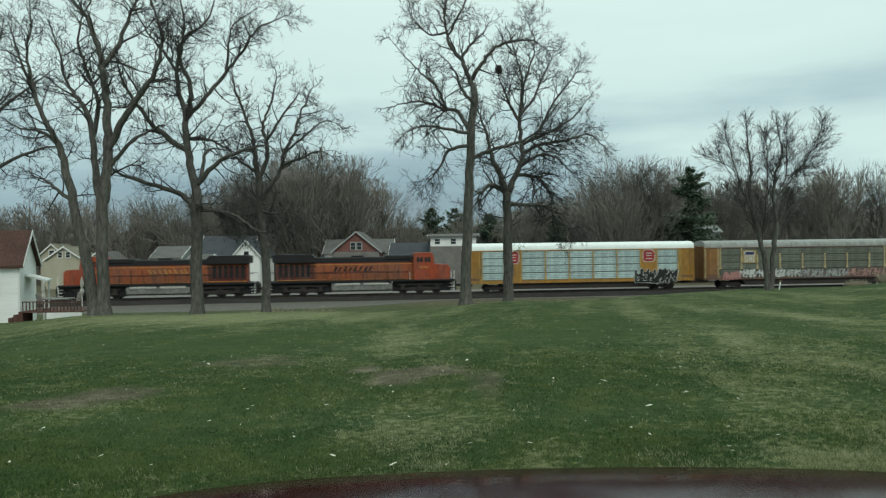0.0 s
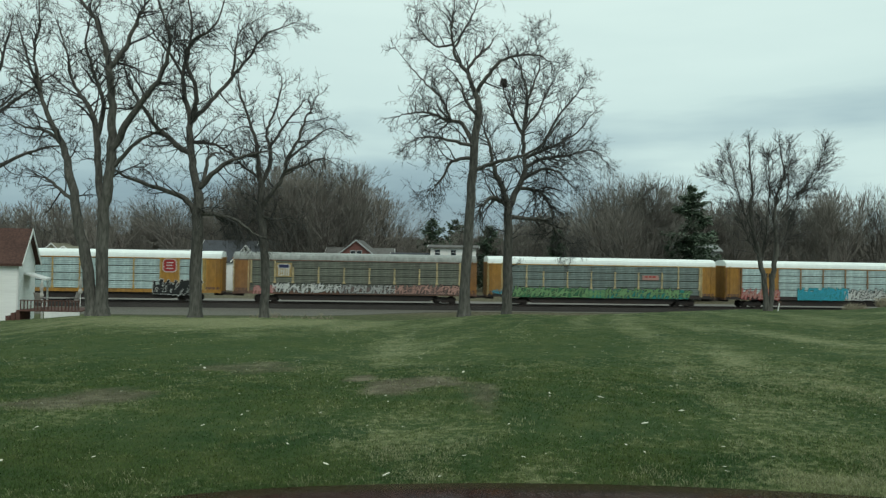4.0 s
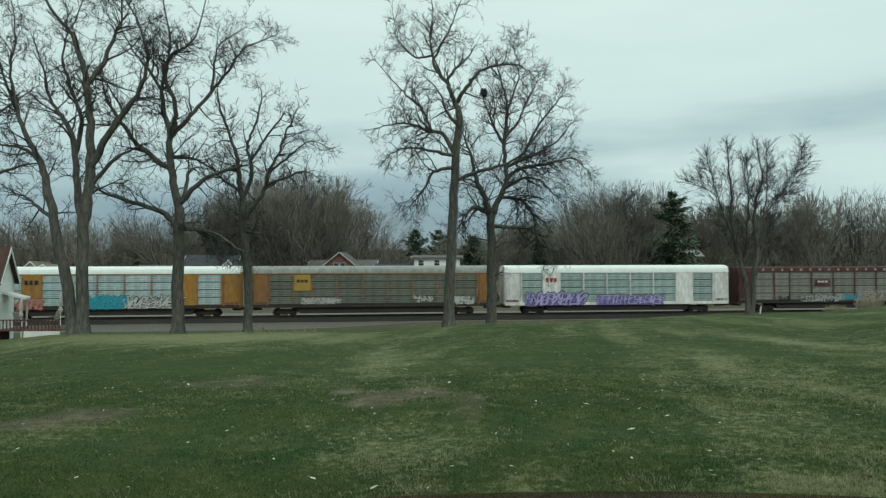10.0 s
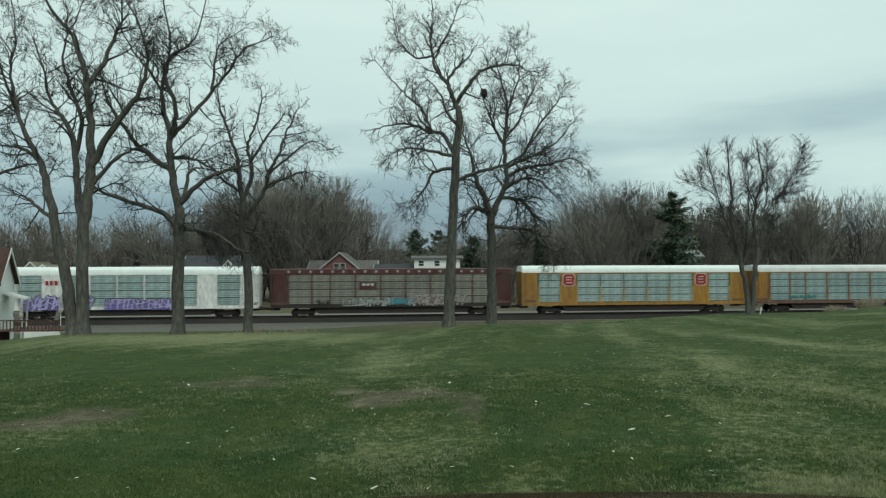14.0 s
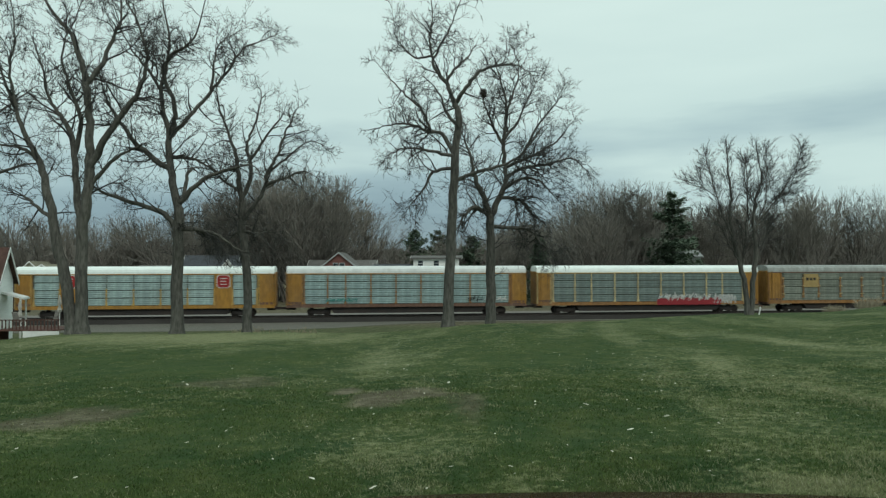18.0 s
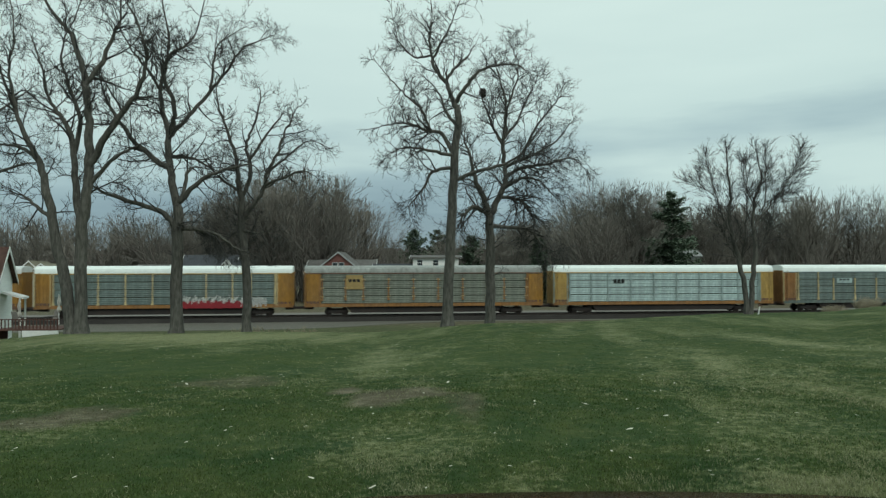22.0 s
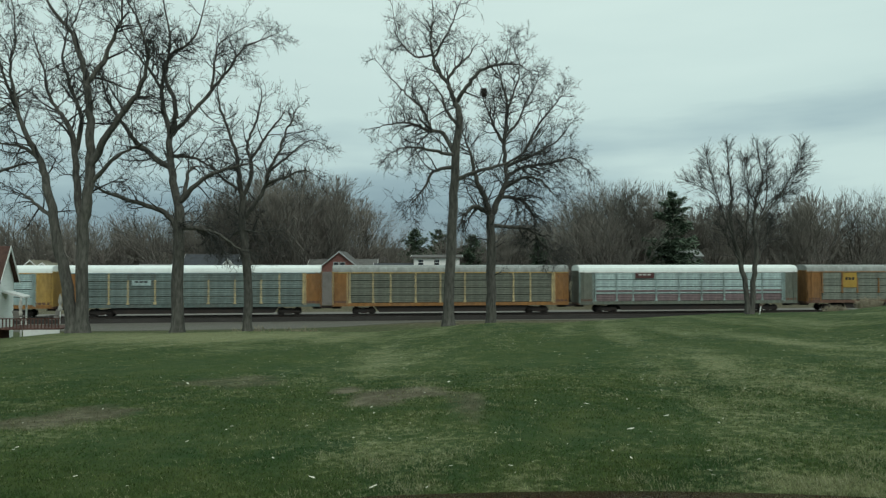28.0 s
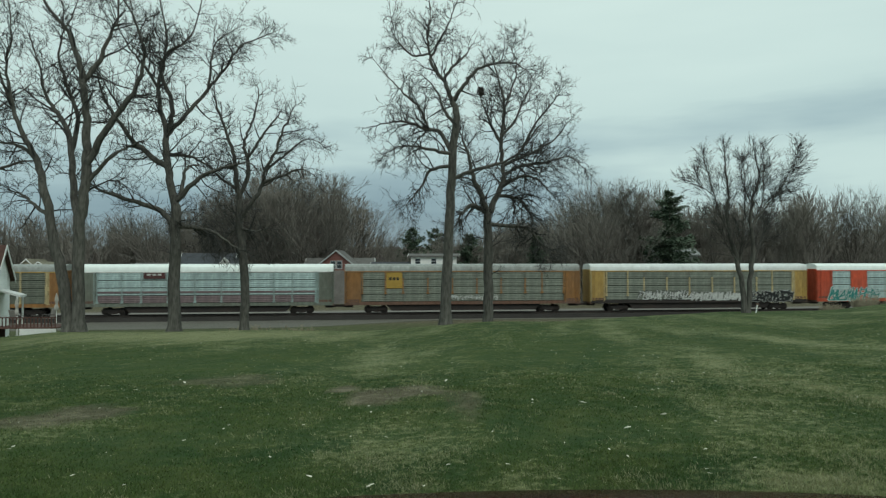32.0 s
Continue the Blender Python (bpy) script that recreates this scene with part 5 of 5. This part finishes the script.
    for k, (b0, b1, z0, z1, fill, line, *back) in enumerate(tags):
        scrawl(car, b0 - h, b1 - h, z0, z1, fill, line, 31 * k + int(b0 * 10) + int(z1 * 7), back=back[0] if back else None)
    return car


CREST = (("crest", 2), ("crest", 8))
BLK, WHI = SPRAY["black"], SPRAY["white"]
CARS = [
    autorack("yellow car carrier with bright galvanised panels and white roof", YEL, P_BRI, R_WHT, YEL, YEL2, solid=(2, 8), signs=CREST, tags=((20.2, 25.0, 0.75, 2.3, "black", "white", "black"),)),
    autorack("grey weathered car carrier with brown ends and pale graffiti", BRN, P_DRK, R_GRY, ORNG, CRM, 2.2, signs=(("shield", 2),), short_posts=True,
             tags=((2.2, 4.6, 0.95, 1.9, "salmon", "pink"), (4.4, 12.0, 1.1, 2.2, "white", "black"), (12.0, 18.0, 1.1, 2.1, "grey", "black", "rust"), (18.0, 25.5, 1.1, 2.2, "salmon", "black", "rust"))),
    autorack("dark grey car carrier with white roof and green graffiti", YEL2, P_BLU, R_WHT, YEL, CRM, 2.0, sill=STEEL, signs=(("plate", 7, SPRAY["salmon"], SIGN_RED, 3.4, 2.0, 0.55),), short_posts=True,
             tags=((3.0, 11.5, 0.95, 2.15, "lime", "black", "green"), (11.5, 14.0, 0.95, 1.9, "lime", "green", "teal"), (14.0, 24.0, 0.95, 2.15, "lime", "black", "teal"), (0.4, 2.0, 1.2, 1.9, "blue", None))),
    autorack("yellow car carrier with galvanised panels and coloured graffiti", YEL, P_BRI, R_WHT, YEL, ORNG, solid=(2, 8), sill=STEEL, signs=(("bars", 2, BLK, 3.9, 1.5),),
             tags=((1.9, 6.6, 1.0, 2.2, "salmon", "red"), (9.0, 15.0, 1.0, 2.5, "blue", "teal", "blue"), (15.0, 20.5, 1.0, 2.4, "white", "black", "grey"))),
    autorack("dark weathered car carrier with orange ends and yellow sign", ORNG, P_DRK, R_GRY, ORNG, ORNG, 2.0, sill=STEEL, signs=(("plate", 2, SIGN_YEL, BLK, 3.75, 1.8, 1.8),), short_posts=True,
             tags=((5.5, 10.0, 1.35, 2.0, "grey", "white"), (18.0, 20.2, 1.4, 2.3, "white", None), (22.5, 24.8, 1.2, 2.1, "white", "grey"))),
    autorack("white car carrier with grey panels and purple graffiti", WHT, P_SIL, R_WHT, WHT, WHT, solid=(2, 8), signs=(("bars", 2, SIGN_RED, 3.9, 1.4),), tags=((2.4, 9.5, 0.95, 2.5, "lilac", "black", "purple"), (11.0, 19.0, 0.95, 2.2, "lilac", "black", "purple"))),
    autorack("oxide-red car carrier with tan panels and no bright roof", DRED, P_TAN, DRED, DRED, DRED, sill=STEEL, low=True, signs=(("plate", 4, DRED, WHI, 3.4, 2.0, 0.8),),
             tags=((5.0, 6.5, 1.1, 2.0, "black", None), (8.0, 13.5, 1.1, 2.1, "grey", "black"), (13.2, 15.5, 1.2, 2.0, "blue", "rust"), (15.4, 21.5, 1.2, 2.3, "rust", "white"))),
    autorack("yellow car carrier with galvanised panels and red emblems", YEL, P_SIL, R_WHT, YEL, YEL2, 1.35, 3.2, solid=(2, 8), signs=CREST),
    autorack("blue-green galvanised car carrier with yellow ends and brown sill", YEL, P_TEA, R_MID, YEL, ORNG, sill=BRN, tags=((22.6, 25.2, 1.5, 2.3, "white", None), (20.6, 22.4, 1.5, 2.2, "black", None), (4.5, 8.0, 1.5, 2.1, "teal", None))),
    autorack("dark panelled car carrier with cream posts and a red-sprayed sill", YEL2, P_BLU, R_WHT, YEL, CRM, sill=ORNG, tags=((14.6, 22.5, 0.95, 1.75, "red", "red", "red"), (14.8, 22.0, 1.4, 2.4, "white", None), (21.6, 24.4, 1.1, 2.1, "grey", "white"))),
    autorack("dull grey car carrier with tan sign and yellow ends", BRN, P_GRY, R_GRY, YEL, ORNG, 1.7, 4.2, sill=ORNG, signs=(("plate", 2, SIGN_TAN, BLK, 3.75, 1.9, 1.6),), clips=True),
    autorack("bright galvanised car carrier with yellow ends", YEL2, P_BRI, R_WHT, YEL2, P_SIL, sill=ORNG, signs=(("bars", 3, BLK, 3.75, 1.4),)),
    autorack("blue-grey car carrier with yellow ends and short posts", BLUEG, P_BLU, R_WHT, ORNG, CRM, sill=P_BLU, short_posts=True, signs=(("plate", 3, P_BRI, BLK, 3.7, 2.0, 0.6),)),
    autorack("dark grey car carrier with full cream posts and dirty yellow sill", YEL2, P_DRK, R_GRY, ORNG, CRM, sill=ORNG),
    autorack("silver car carrier with maroon lower panels and white roof", WHT, P_BRI, R_WHT, P_GRY, P_SIL, sill=P_GRY, rows={0: P_MAR}, signs=(("plate", 3, DRED, WHI, 4.35, 2.3, 0.65),)),
    autorack("grey car carrier with orange ends and a yellow sign", ORNG, P_GRY, R_GRY, ORNG, ORNG, 2.2, sill=BRN, signs=(("plate", 2, SIGN_YEL, BLK, 3.75, 1.8, 1.8),), short_posts=True, tags=((12.0, 17.5, 1.4, 2.1, "white", None),)),
    autorack("grey car carrier with cream posts and pale graffiti", YEL2, P_GRY, R_MID, YEL2, CRM, 1.8, sill=STEEL, short_posts=True, tags=((5.8, 12.5, 1.3, 2.4, "white", "black"), (12.5, 19.0, 1.2, 2.2, "white", "grey"), (20.0, 25.5, 1.0, 2.3, "black", "white"))),
    autorack("orange-red car carrier with galvanised panels and outlined graffiti", RED, P_BRI, R_WHT, RED, RED, solid=(2, 8), tags=((1.5, 7.4, 1.0, 2.6, "teal", "white"),)),
]

for i in range(1, 10):
    part("stripe", boxes((EDGE[i] + 0.08, EDGE[i + 1] - 0.08, -1.522, -1.5, 2.44, 2.66)), P_MAR, CARS[14], "maroon side stripe")

LOCO_ORANGE, LOCO_GOLD = paint("locomotive_orange", (0.265, 0.047, 0.018), 0.55, 0.6), paint("locomotive_gold", (0.36, 0.17, 0.045), 0.55, 0.5)
LOCO_WORN = paint("locomotive_faded_orange", (0.25, 0.068, 0.026), 0.6, 0.6)


def locomotive(label, near=-1):
    """Six-axle diesel, its cab at +x; near: the side that shows its fittings."""

    def at(x0, x1, y0, y1, z0, z1):
        return (x0, x1, *sorted((near * -y0, near * -y1)), z0, z1)

    c = thing("diesel_locomotive", label, "locomotive", "locomotives of the train")
    part("walkway", boxes((-10.6, 10.6, -1.52, 1.52, 1.42, 1.62), bevel=0.03), BLACK, c)
    part("hood", boxes((-9.6, 5.9, -0.95, 0.95, 1.62, 3.95), bevel=0.06), LOCO_ORANGE, c, "orange long hood")
    part("side_band", boxes(at(-5.2, 5.9, -0.962, -0.952, 1.85, 3.38)), LOCO_WORN, c, "faded orange side band")
    part("stripe", boxes(at(-9.5, 5.9, -0.968, -0.953, 3.40, 3.50)), LOCO_GOLD, c, "gold upper line")
    part("stripe", boxes(at(-9.5, 5.9, -0.968, -0.953, 1.70, 1.80)), LOCO_GOLD, c, "gold lower line")
    part("hood_top", boxes((-9.6, 5.9, -0.97, 0.97, 3.52, 4.28), bevel=0.12), BLACK, c, "black hood roof")
    # rear third of the hood side in a darker maroon
    part("sooted_panel", boxes(at(-9.58, -5.2, -0.9615, -0.951, 1.85, 3.38)), paint("dark_maroon", (0.085, 0.018, 0.013), 0.6, 0.6), c, "dark maroon rear hood side")
    part("radiator", prism([(-9.9, 3.75), (-9.9, 4.55), (-9.6, 4.66), (-5.6, 4.66), (-5.2, 4.3), (-5.2, 3.75)], -1.45, 1.45, "y"), BLACK, c, "black flared radiator housing")
    part("exhaust", boxes((-1.2, 0.2, -0.5, 0.5, 4.28, 4.45), bevel=0.04), BLACK, c)
    part("dynamic_brake", boxes((2.6, 5.6, -1.05, 1.05, 3.9, 4.42), bevel=0.1), BLACK, c)
    cab = part("cab", prism([(5.9, 1.62), (8.3, 1.62), (8.3, 3.3), (8.15, 4.45), (7.9, 4.62), (6.1, 4.62), (5.9, 4.5)], -1.5, 1.5, "y"), LOCO_ORANGE, c, "orange cab")
    for x0 in (6.25, 7.15):
        w = part("window", boxes(at(x0, x0 + 0.30, -1.515, -1.49, 3.6, 4.15), at(x0 + 0.37, x0 + 0.68, -1.515, -1.49, 3.6, 4.15)), glass(), cab)
    part("roof", boxes((6.0, 8.0, -1.4, 1.4, 4.62, 4.68), bevel=0.02), LOCO_ORANGE, cab)
    nose = part("nose", prism([(8.3, 1.62), (10.1, 1.62), (10.1, 3.0), (9.8, 3.28), (8.3, 3.36)], -1.1, 1.1, "y"), LOCO_ORANGE, c, "orange nose")
    part("headlight", cylinder(0.12, 10.1, 10.14, 10, "x", (0.2, 2.9)), mat("lamp_lens", (0.7, 0.7, 0.65), 0.2, 0.05), nose)
    part("headlight", cylinder(0.12, 10.1, 10.14, 10, "x", (-0.2, 2.9)), mat("lamp_lens", (0.7, 0.7, 0.65)), nose)
    for k in range(6):
        part("grille", boxes(at(-9.3 + k * 0.62, -8.9 + k * 0.62, -0.975, -0.953, 2.1, 3.5)), BLACK, c)
    for k in range(9):
        part("hood_door", boxes(at(-5.3 + k * 1.2, -4.25 + k * 1.2, -0.985, -0.963, 1.75, 3.1), bevel=0.008), LOCO_WORN, c)
        part("door_seam", boxes(at(-4.235 + k * 1.2, -4.19 + k * 1.2, -0.99, -0.963, 1.75, 3.35)), BLACK, c)
    mark = LOCO_GOLD if near > 0 else BLACK
    # the emblem: slanted strokes with two long tapering lines
    for k, (x0, tall) in enumerate(((-3.2, 0.5), (-2.7, 0.42), (-2.1, 0.5), (-1.5, 0.42), (-1.0, 0.5), (-0.4, 0.5), (0.2, 0.42), (0.7, 0.5))):
        q = [(x0, 2.68), (x0 + 0.24, 2.68), (x0 + 0.24 + tall * 0.6, 2.72 + tall), (x0 + tall * 0.6, 2.72 + tall)]
        part("emblem", prism(q, *sorted((near * 0.986, near * 0.994)), "y"), mark, c)
        if k % 2 == 0:
            part("emblem", prism([(x0 + 0.1, 2.72), (x0 + 0.42, 2.72), (x0 + 0.47, 2.80), (x0 + 0.15, 2.80)], *sorted((near * 0.986, near * 0.993)), "y"), mark, c)
    part("emblem", prism([(-4.2, 2.62), (1.4, 2.66), (2.9, 3.10), (1.2, 2.60), (-4.2, 2.56)], *sorted((near * 0.986, near * 0.995)), "y"), BLACK, c, "black tapering line of the emblem")
    bars(c, "lettering", 6.5, 7.6, 2.9, 3.15, LOCO_GOLD, 4, near * 1.505 - 0.004, "small number bars under the window")
    part("underline", boxes(at(-6.0, 5.9, -0.995, -0.987, 2.45, 2.52)), BLACK, c)
    part("fuel_tank", prism([(-1.40, 0.55), (-1.15, 0.38), (1.15, 0.38), (1.40, 0.55), (1.40, 1.28), (-1.40, 1.28)], -3.4, 3.4), mat("tank_grey", (0.17, 0.17, 0.16), 0.6, 0.3, 4), c, "grey fuel tank")
    for s in (-1, 1):
        # added black block fills the space behind the truck in place of shade
        part("underbody", boxes((s * 6.9 - 3.4, s * 6.9 + 3.4, -0.9, 0.9, 0.3, 1.42)), BLACK, c, "black filler block added for the shade behind the trucks")
        for k in range(3):
            part("journal_box", boxes((s * 6.6 - 2.2 + k * 1.95, s * 6.6 - 1.7 + k * 1.95, near * 1.12 - 0.06, near * 1.12 + 0.06, 0.45, 1.0)), STEEL, c)
        part("brake_rigging", boxes((s * 6.6 - 2.6, s * 6.6 + 2.6, near * 1.16 - 0.04, near * 1.16 + 0.04, 0.98, 1.2)), STEEL, c)
    part("air_tank", cylinder(0.19, -3.0, -0.2, 10, "x", (near * 1.30, 1.2)), mat("tank_pale", (0.36, 0.36, 0.33), 0.5), c)
    part("air_tank", cylinder(0.19, 0.2, 3.0, 10, "x", (near * 1.30, 1.2)), mat("tank_pale", (0.36, 0.36, 0.33)), c)
    for s in (-1, 1):
        truck(c, s * 6.6, "loco")
        part("pilot", boxes((min(s * 10.6, s * 10.75), max(s * 10.6, s * 10.75), -1.45, 1.45, 0.35, 1.45)), BLACK, c)
        part("coupler", boxes((min(s * 10.7, s * 11.3), max(s * 10.7, s * 11.3), -0.14, 0.14, 0.72, 1.0)), STEEL, c)
        for y in (-1.45, 1.45):
            st = [(min(s * 10.0, s * 10.55), max(s * 10.0, s * 10.55), y - 0.06, y + 0.06, 0.45 + 0.33 * k, 0.49 + 0.33 * k) for k in range(4)]
            part("steps", boxes(*st, (s * 10.52 - 0.03, s * 10.52 + 0.03, y - 0.06, y + 0.06, 0.4, 2.6)), WHT, c, "white-edged entry steps")
    for y in (-1.48, 1.48):
        for k in range(13):
            o = part("stanchion", boxes((-0.02, 0.02, -0.02, 0.02, 1.62, 2.62)), BLACK if 0 < k < 12 else WHT, c)
            o.location = (-10.4 + k * 1.32, y, 0)
        part("handrail", boxes((-10.4, 5.5, y - 0.02, y + 0.02, 2.60, 2.64)), BLACK, c)
    return c


LOCOS = [locomotive("orange diesel locomotive with black roof leading the train", 1), locomotive("orange diesel locomotive with black roof and cab to the rear")]

# distance that the train has run, by time
RUN = [(0.0, 0.63), (3.0, 41.5), (6.0, 82.44), (9.0, 123.36), (13.0, 178.40), (19.0, 261.41), (23.0, 316.52), (28.0, 385.56), (32.0, 441.03)]


def run_at(t):
    for (t0, a), (t1, b) in zip(RUN, RUN[1:]):
        if t <= t1:
            return a + (b - a) * (t - t0) / (t1 - t0)
    return RUN[-1][1]


def motions():
    """The train rolls by; its wheels turn with the way that it has gone."""
    for n, car in enumerate(CARS, 1):
        walk(car, [(t, TRACK @ pose(PITCH * n - LEN / 2 - run, 0, 0)) for t, run in RUN])
    walk(LOCOS[0], [(t, TRACK @ pose(-32.9 - run, 0, 0, 0, 0, 180)) for t, run in RUN])
    walk(LOCOS[1], [(t, TRACK @ pose(-10.55 - run, 0, 0)) for t, run in RUN])
    times = [k / FPS for k in range(32 * FPS + 1)]
    for kind, wheels in SPIN.items():
        lead = {}
        for w, a, r in wheels:
            if a not in lead:
                lead[a] = w
                walk(w, [(t, pose(a, 0, r, 0, -math.degrees(run_at(t) / r), 0)) for t in times])
            else:
                w.rotation_mode = "QUATERNION"
                keys, first = w.animation_data_create(), lead[a].animation_data
                keys.action = first.action
                keys.action_slot = first.action_slot


# ---- the lawn's blades and litter ----
def blade_material(name, colors):
    m = bpy.data.materials.new(name)
    m.use_nodes = True
    n, l = m.node_tree.nodes, m.node_tree.links
    b = n["Principled BSDF"]
    b.inputs["Roughness"].default_value, b.inputs["Specular IOR Level"].default_value = 0.8, 0.15
    geo, ramp = n.new("ShaderNodeNewGeometry"), n.new("ShaderNodeValToRGB")
    ramp.color_ramp.elements[0].color, ramp.color_ramp.elements[1].color = (*colors[0], 1), (*colors[-1], 1)
    for i, c in enumerate(colors[1:-1], 1):
        ramp.color_ramp.elements.new(i / (len(colors) - 1)).color = (*c, 1)
    l.new(geo.outputs["Random Per Island"], ramp.inputs[0])
    l.new(ramp.outputs[0], b.inputs["Base Color"])
    thin_leaf(m, ramp.outputs[0])
    return m


def build_grass():
    rng = random.Random(5)
    green, straw = ([], [], []), ([], [], [])
    for y0, y1, count in ((3.2, 8, 150000), (6.5, 17, 170000), (12, 46, 190000)):
        for _ in range(count):
            y = math.sqrt(rng.uniform(y0 * y0, y1 * y1))
            if rng.random() > min(1.0, (y1 - y) / (0.5 * (y1 - y0))) or rng.random() > 0.2 + (y - y0) / (0.4 * (y1 - y0)):
                continue
            x = y * rng.uniform(-0.64, 0.64)
            bare = bareness(x, y) if y < 18 else 0
            if rng.random() < bare * 0.85:
                continue
            d = dryness(x, y)
            clump = 0.5 * noise.noise((x * 0.8, y * 0.5, 14.0)) + 0.7 * noise.noise((x * 2.2, y * 1.6, 21.0)) + 0.5 * noise.noise((x * 7.0, y * 5.0, 4.0))
            dry = rng.random() < 0.012 + max(0.0, 0.5 * (d - 0.24) + 0.5 * clump - 0.04)
            v, f, at = straw if dry else green
            tall, wide = (0.036 - 0.016 * ss(6, 22, y)) * (0.8 + 0.35 * clump), min(0.012, 0.0018 + 0.0005 * y)
            # straw stands in small tufts
            for k in range(3 if dry else 1):
                bx, by = x + (rng.gauss(0, 0.012 + 0.0022 * y) if k else 0.0), y + (rng.gauss(0, 0.012 + 0.0022 * y) if k else 0.0)
                h = tall * rng.uniform(0.4, 1.3)
                z, w = ground_z(bx, by) - 0.004, wide * (0.75 + 0.5 * ss(8, 16, y) if dry else 1.0)
                a, ln = rng.uniform(0, 6.283), h * rng.uniform(0.3, 1.5)
                wx, wy = w * math.cos(a + 1.3), w * math.sin(a + 1.3)
                i = len(v)
                v += [(bx - wx, by - wy, z), (bx + wx, by + wy, z), (bx + ln * math.cos(a), by + ln * math.sin(a), z + h)]
                f.append((i, i + 1, i + 2))
                at += [(d, bare)] * 3
    for (v, f, at), name, label, m in ((green, "grass", "short green turf blades of the lawn", lawn_material("turf_blades", True)),
                                       (straw, "dry_grass", "pale dry grass blades in the lawn", blade_material("dry_grass", ((0.15, 0.17, 0.08), (0.24, 0.25, 0.135), (0.40, 0.40, 0.26))))):
        me = bpy.data.meshes.new(name)
        me.from_pydata(v, [], f)
        for k, key in enumerate(("dry", "bare")):
            me.attributes.new(key, "FLOAT", "POINT").data.foreach_set("value", [q[k] for q in at])
        o = part(name, me, m)
        tagged(o, label, "grass", kind="stuff")


build_grass()


def build_litter():
    """Pale dead leaves on the lawn, a few large ones by themselves."""
    rng = random.Random(9)
    pale = mat("pale_leaf", (0.62, 0.60, 0.50), 0.8, 0.2, 30)
    v, f = [], []

    def leaf(v, f, x, y, z, s):
        a = rng.uniform(0, 6.283)
        c, w = math.cos(a), math.sin(a)
        i = len(v)
        for p, q, h in ((-1, 0, 0.2), (-0.2, -0.5, 0.5), (0.6, -0.35, 0.7), (1, 0.1, 1.0), (0.3, 0.5, 0.75), (-0.5, 0.4, 0.4)):
            v.append((x + s * (p * c - q * w), y + s * (p * w + q * c), z + 0.012 + s * h * 0.5))
        f.append(tuple(range(i, i + 6)))

    for _ in range(900):
        y = math.sqrt(rng.uniform(14, 1000))
        x = y * rng.uniform(-0.62, 0.62)
        leaf(v, f, x, y, ground_z(x, y) + 0.02, rng.uniform(0.006, 0.022) * (1 + y * 0.02))
    me = bpy.data.meshes.new("leaf_litter")
    me.from_pydata(v, [], f)
    tagged(part("leaf_litter", me, pale), "scattered pale dead leaves lying on the lawn", "leaf litter", kind="stuff")
    for x, y, s in ((-4.02, 11.8, 0.055), (1.82, 9.75, 0.05), (1.97, 8.05, 0.045), (-1.1, 6.45, 0.035), (2.55, 8.75, 0.04), (0.1, 12.9, 0.045), (-4.6, 13.8, 0.05)):
        v, f = [], []
        leaf(v, f, 0, 0, 0, s)
        me = bpy.data.meshes.new("dead_leaf")
        me.from_pydata(v, [], f)
        o = part("dead_leaf", me, pale)
        o.location = (x, y, ground_z(x, y) + 0.03)
        tagged(o, "single pale curled dead leaf lying on the lawn", "leaf", "dead leaves on the lawn")


build_litter()


# ---- the car that the camera sits in ----
def own_car():
    car = thing("parked_car", "dark maroon car with a rounded glossy bonnet on the lawn edge", "car", at=pose(0, 0, 0))
    maroon = mat("maroon_car_paint", (0.06, 0.010, 0.012), 0.14, 0.05, 4, amount=0.1, spec=0.5)
    dark = mat("black_trim", (0.015, 0.015, 0.016), 0.6, 0.1)

    def top(x, y):
        u = x - 0.35
        return 1.10 - 0.042 * u * u - 0.012 * abs(u) ** 6 - 0.30 * (max(0.0, y - 1.0) / 1.15) ** 2.2

    bm = bmesh.new()
    grid = [[bm.verts.new((-0.90 + 2.3 * i / 28, 0.62 + 1.5 * j / 22, top(-0.90 + 2.3 * i / 28, 0.62 + 1.5 * j / 22))) for i in range(29)] for j in range(23)]
    for a, b in zip(grid, grid[1:]):
        for i in range(28):
            bm.faces.new((a[i], a[i + 1], b[i + 1], b[i])).smooth = True
    bmesh.ops.solidify(bm, geom=bm.faces[:], thickness=0.02)
    part("bonnet", bm, maroon, car, "glossy maroon bonnet")
    for x0, x1 in ((-0.99, -0.905), (1.405, 1.49)):
        part("wing", prism([(-0.6, 0.35), (2.15, 0.35), (2.2, 0.6), (2.1, 0.68), (1.5, 0.84), (0.62, 0.90), (-0.6, 0.90)], x0, x1), maroon, car)
        part("door", prism([(-1.9, 0.3), (-0.62, 0.3), (-0.62, 0.9), (-1.9, 0.9)], x0, x1), maroon, car)
    part("bumper", prism([(-0.98, 2.12), (1.48, 2.12), (1.3, 2.32), (0.25, 2.40), (-0.8, 2.32)], 0.3, 0.66, "z"), maroon, car)
    part("scuttle", boxes((-0.88, 1.38, 0.48, 0.62, 0.82, 0.93)), dark, car)
    part("floor_pan", boxes((-0.88, 1.38, -2.0, 2.1, 0.22, 0.34)), dark, car)
    for x in (-0.90, 1.38):
        for y in (1.45, -1.25):
            w = part("wheel", cylinder(0.32, x - 0.1, x + 0.1, 24, "x", (y, 0.32)), dark, car)
            part("rim", cylinder(0.2, x - 0.108, x + 0.108, 16, "x", (y, 0.32)), mat("alloy", (0.4, 0.4, 0.41), 0.3, 0.1, metal=0.8), w)


own_car()


motions()
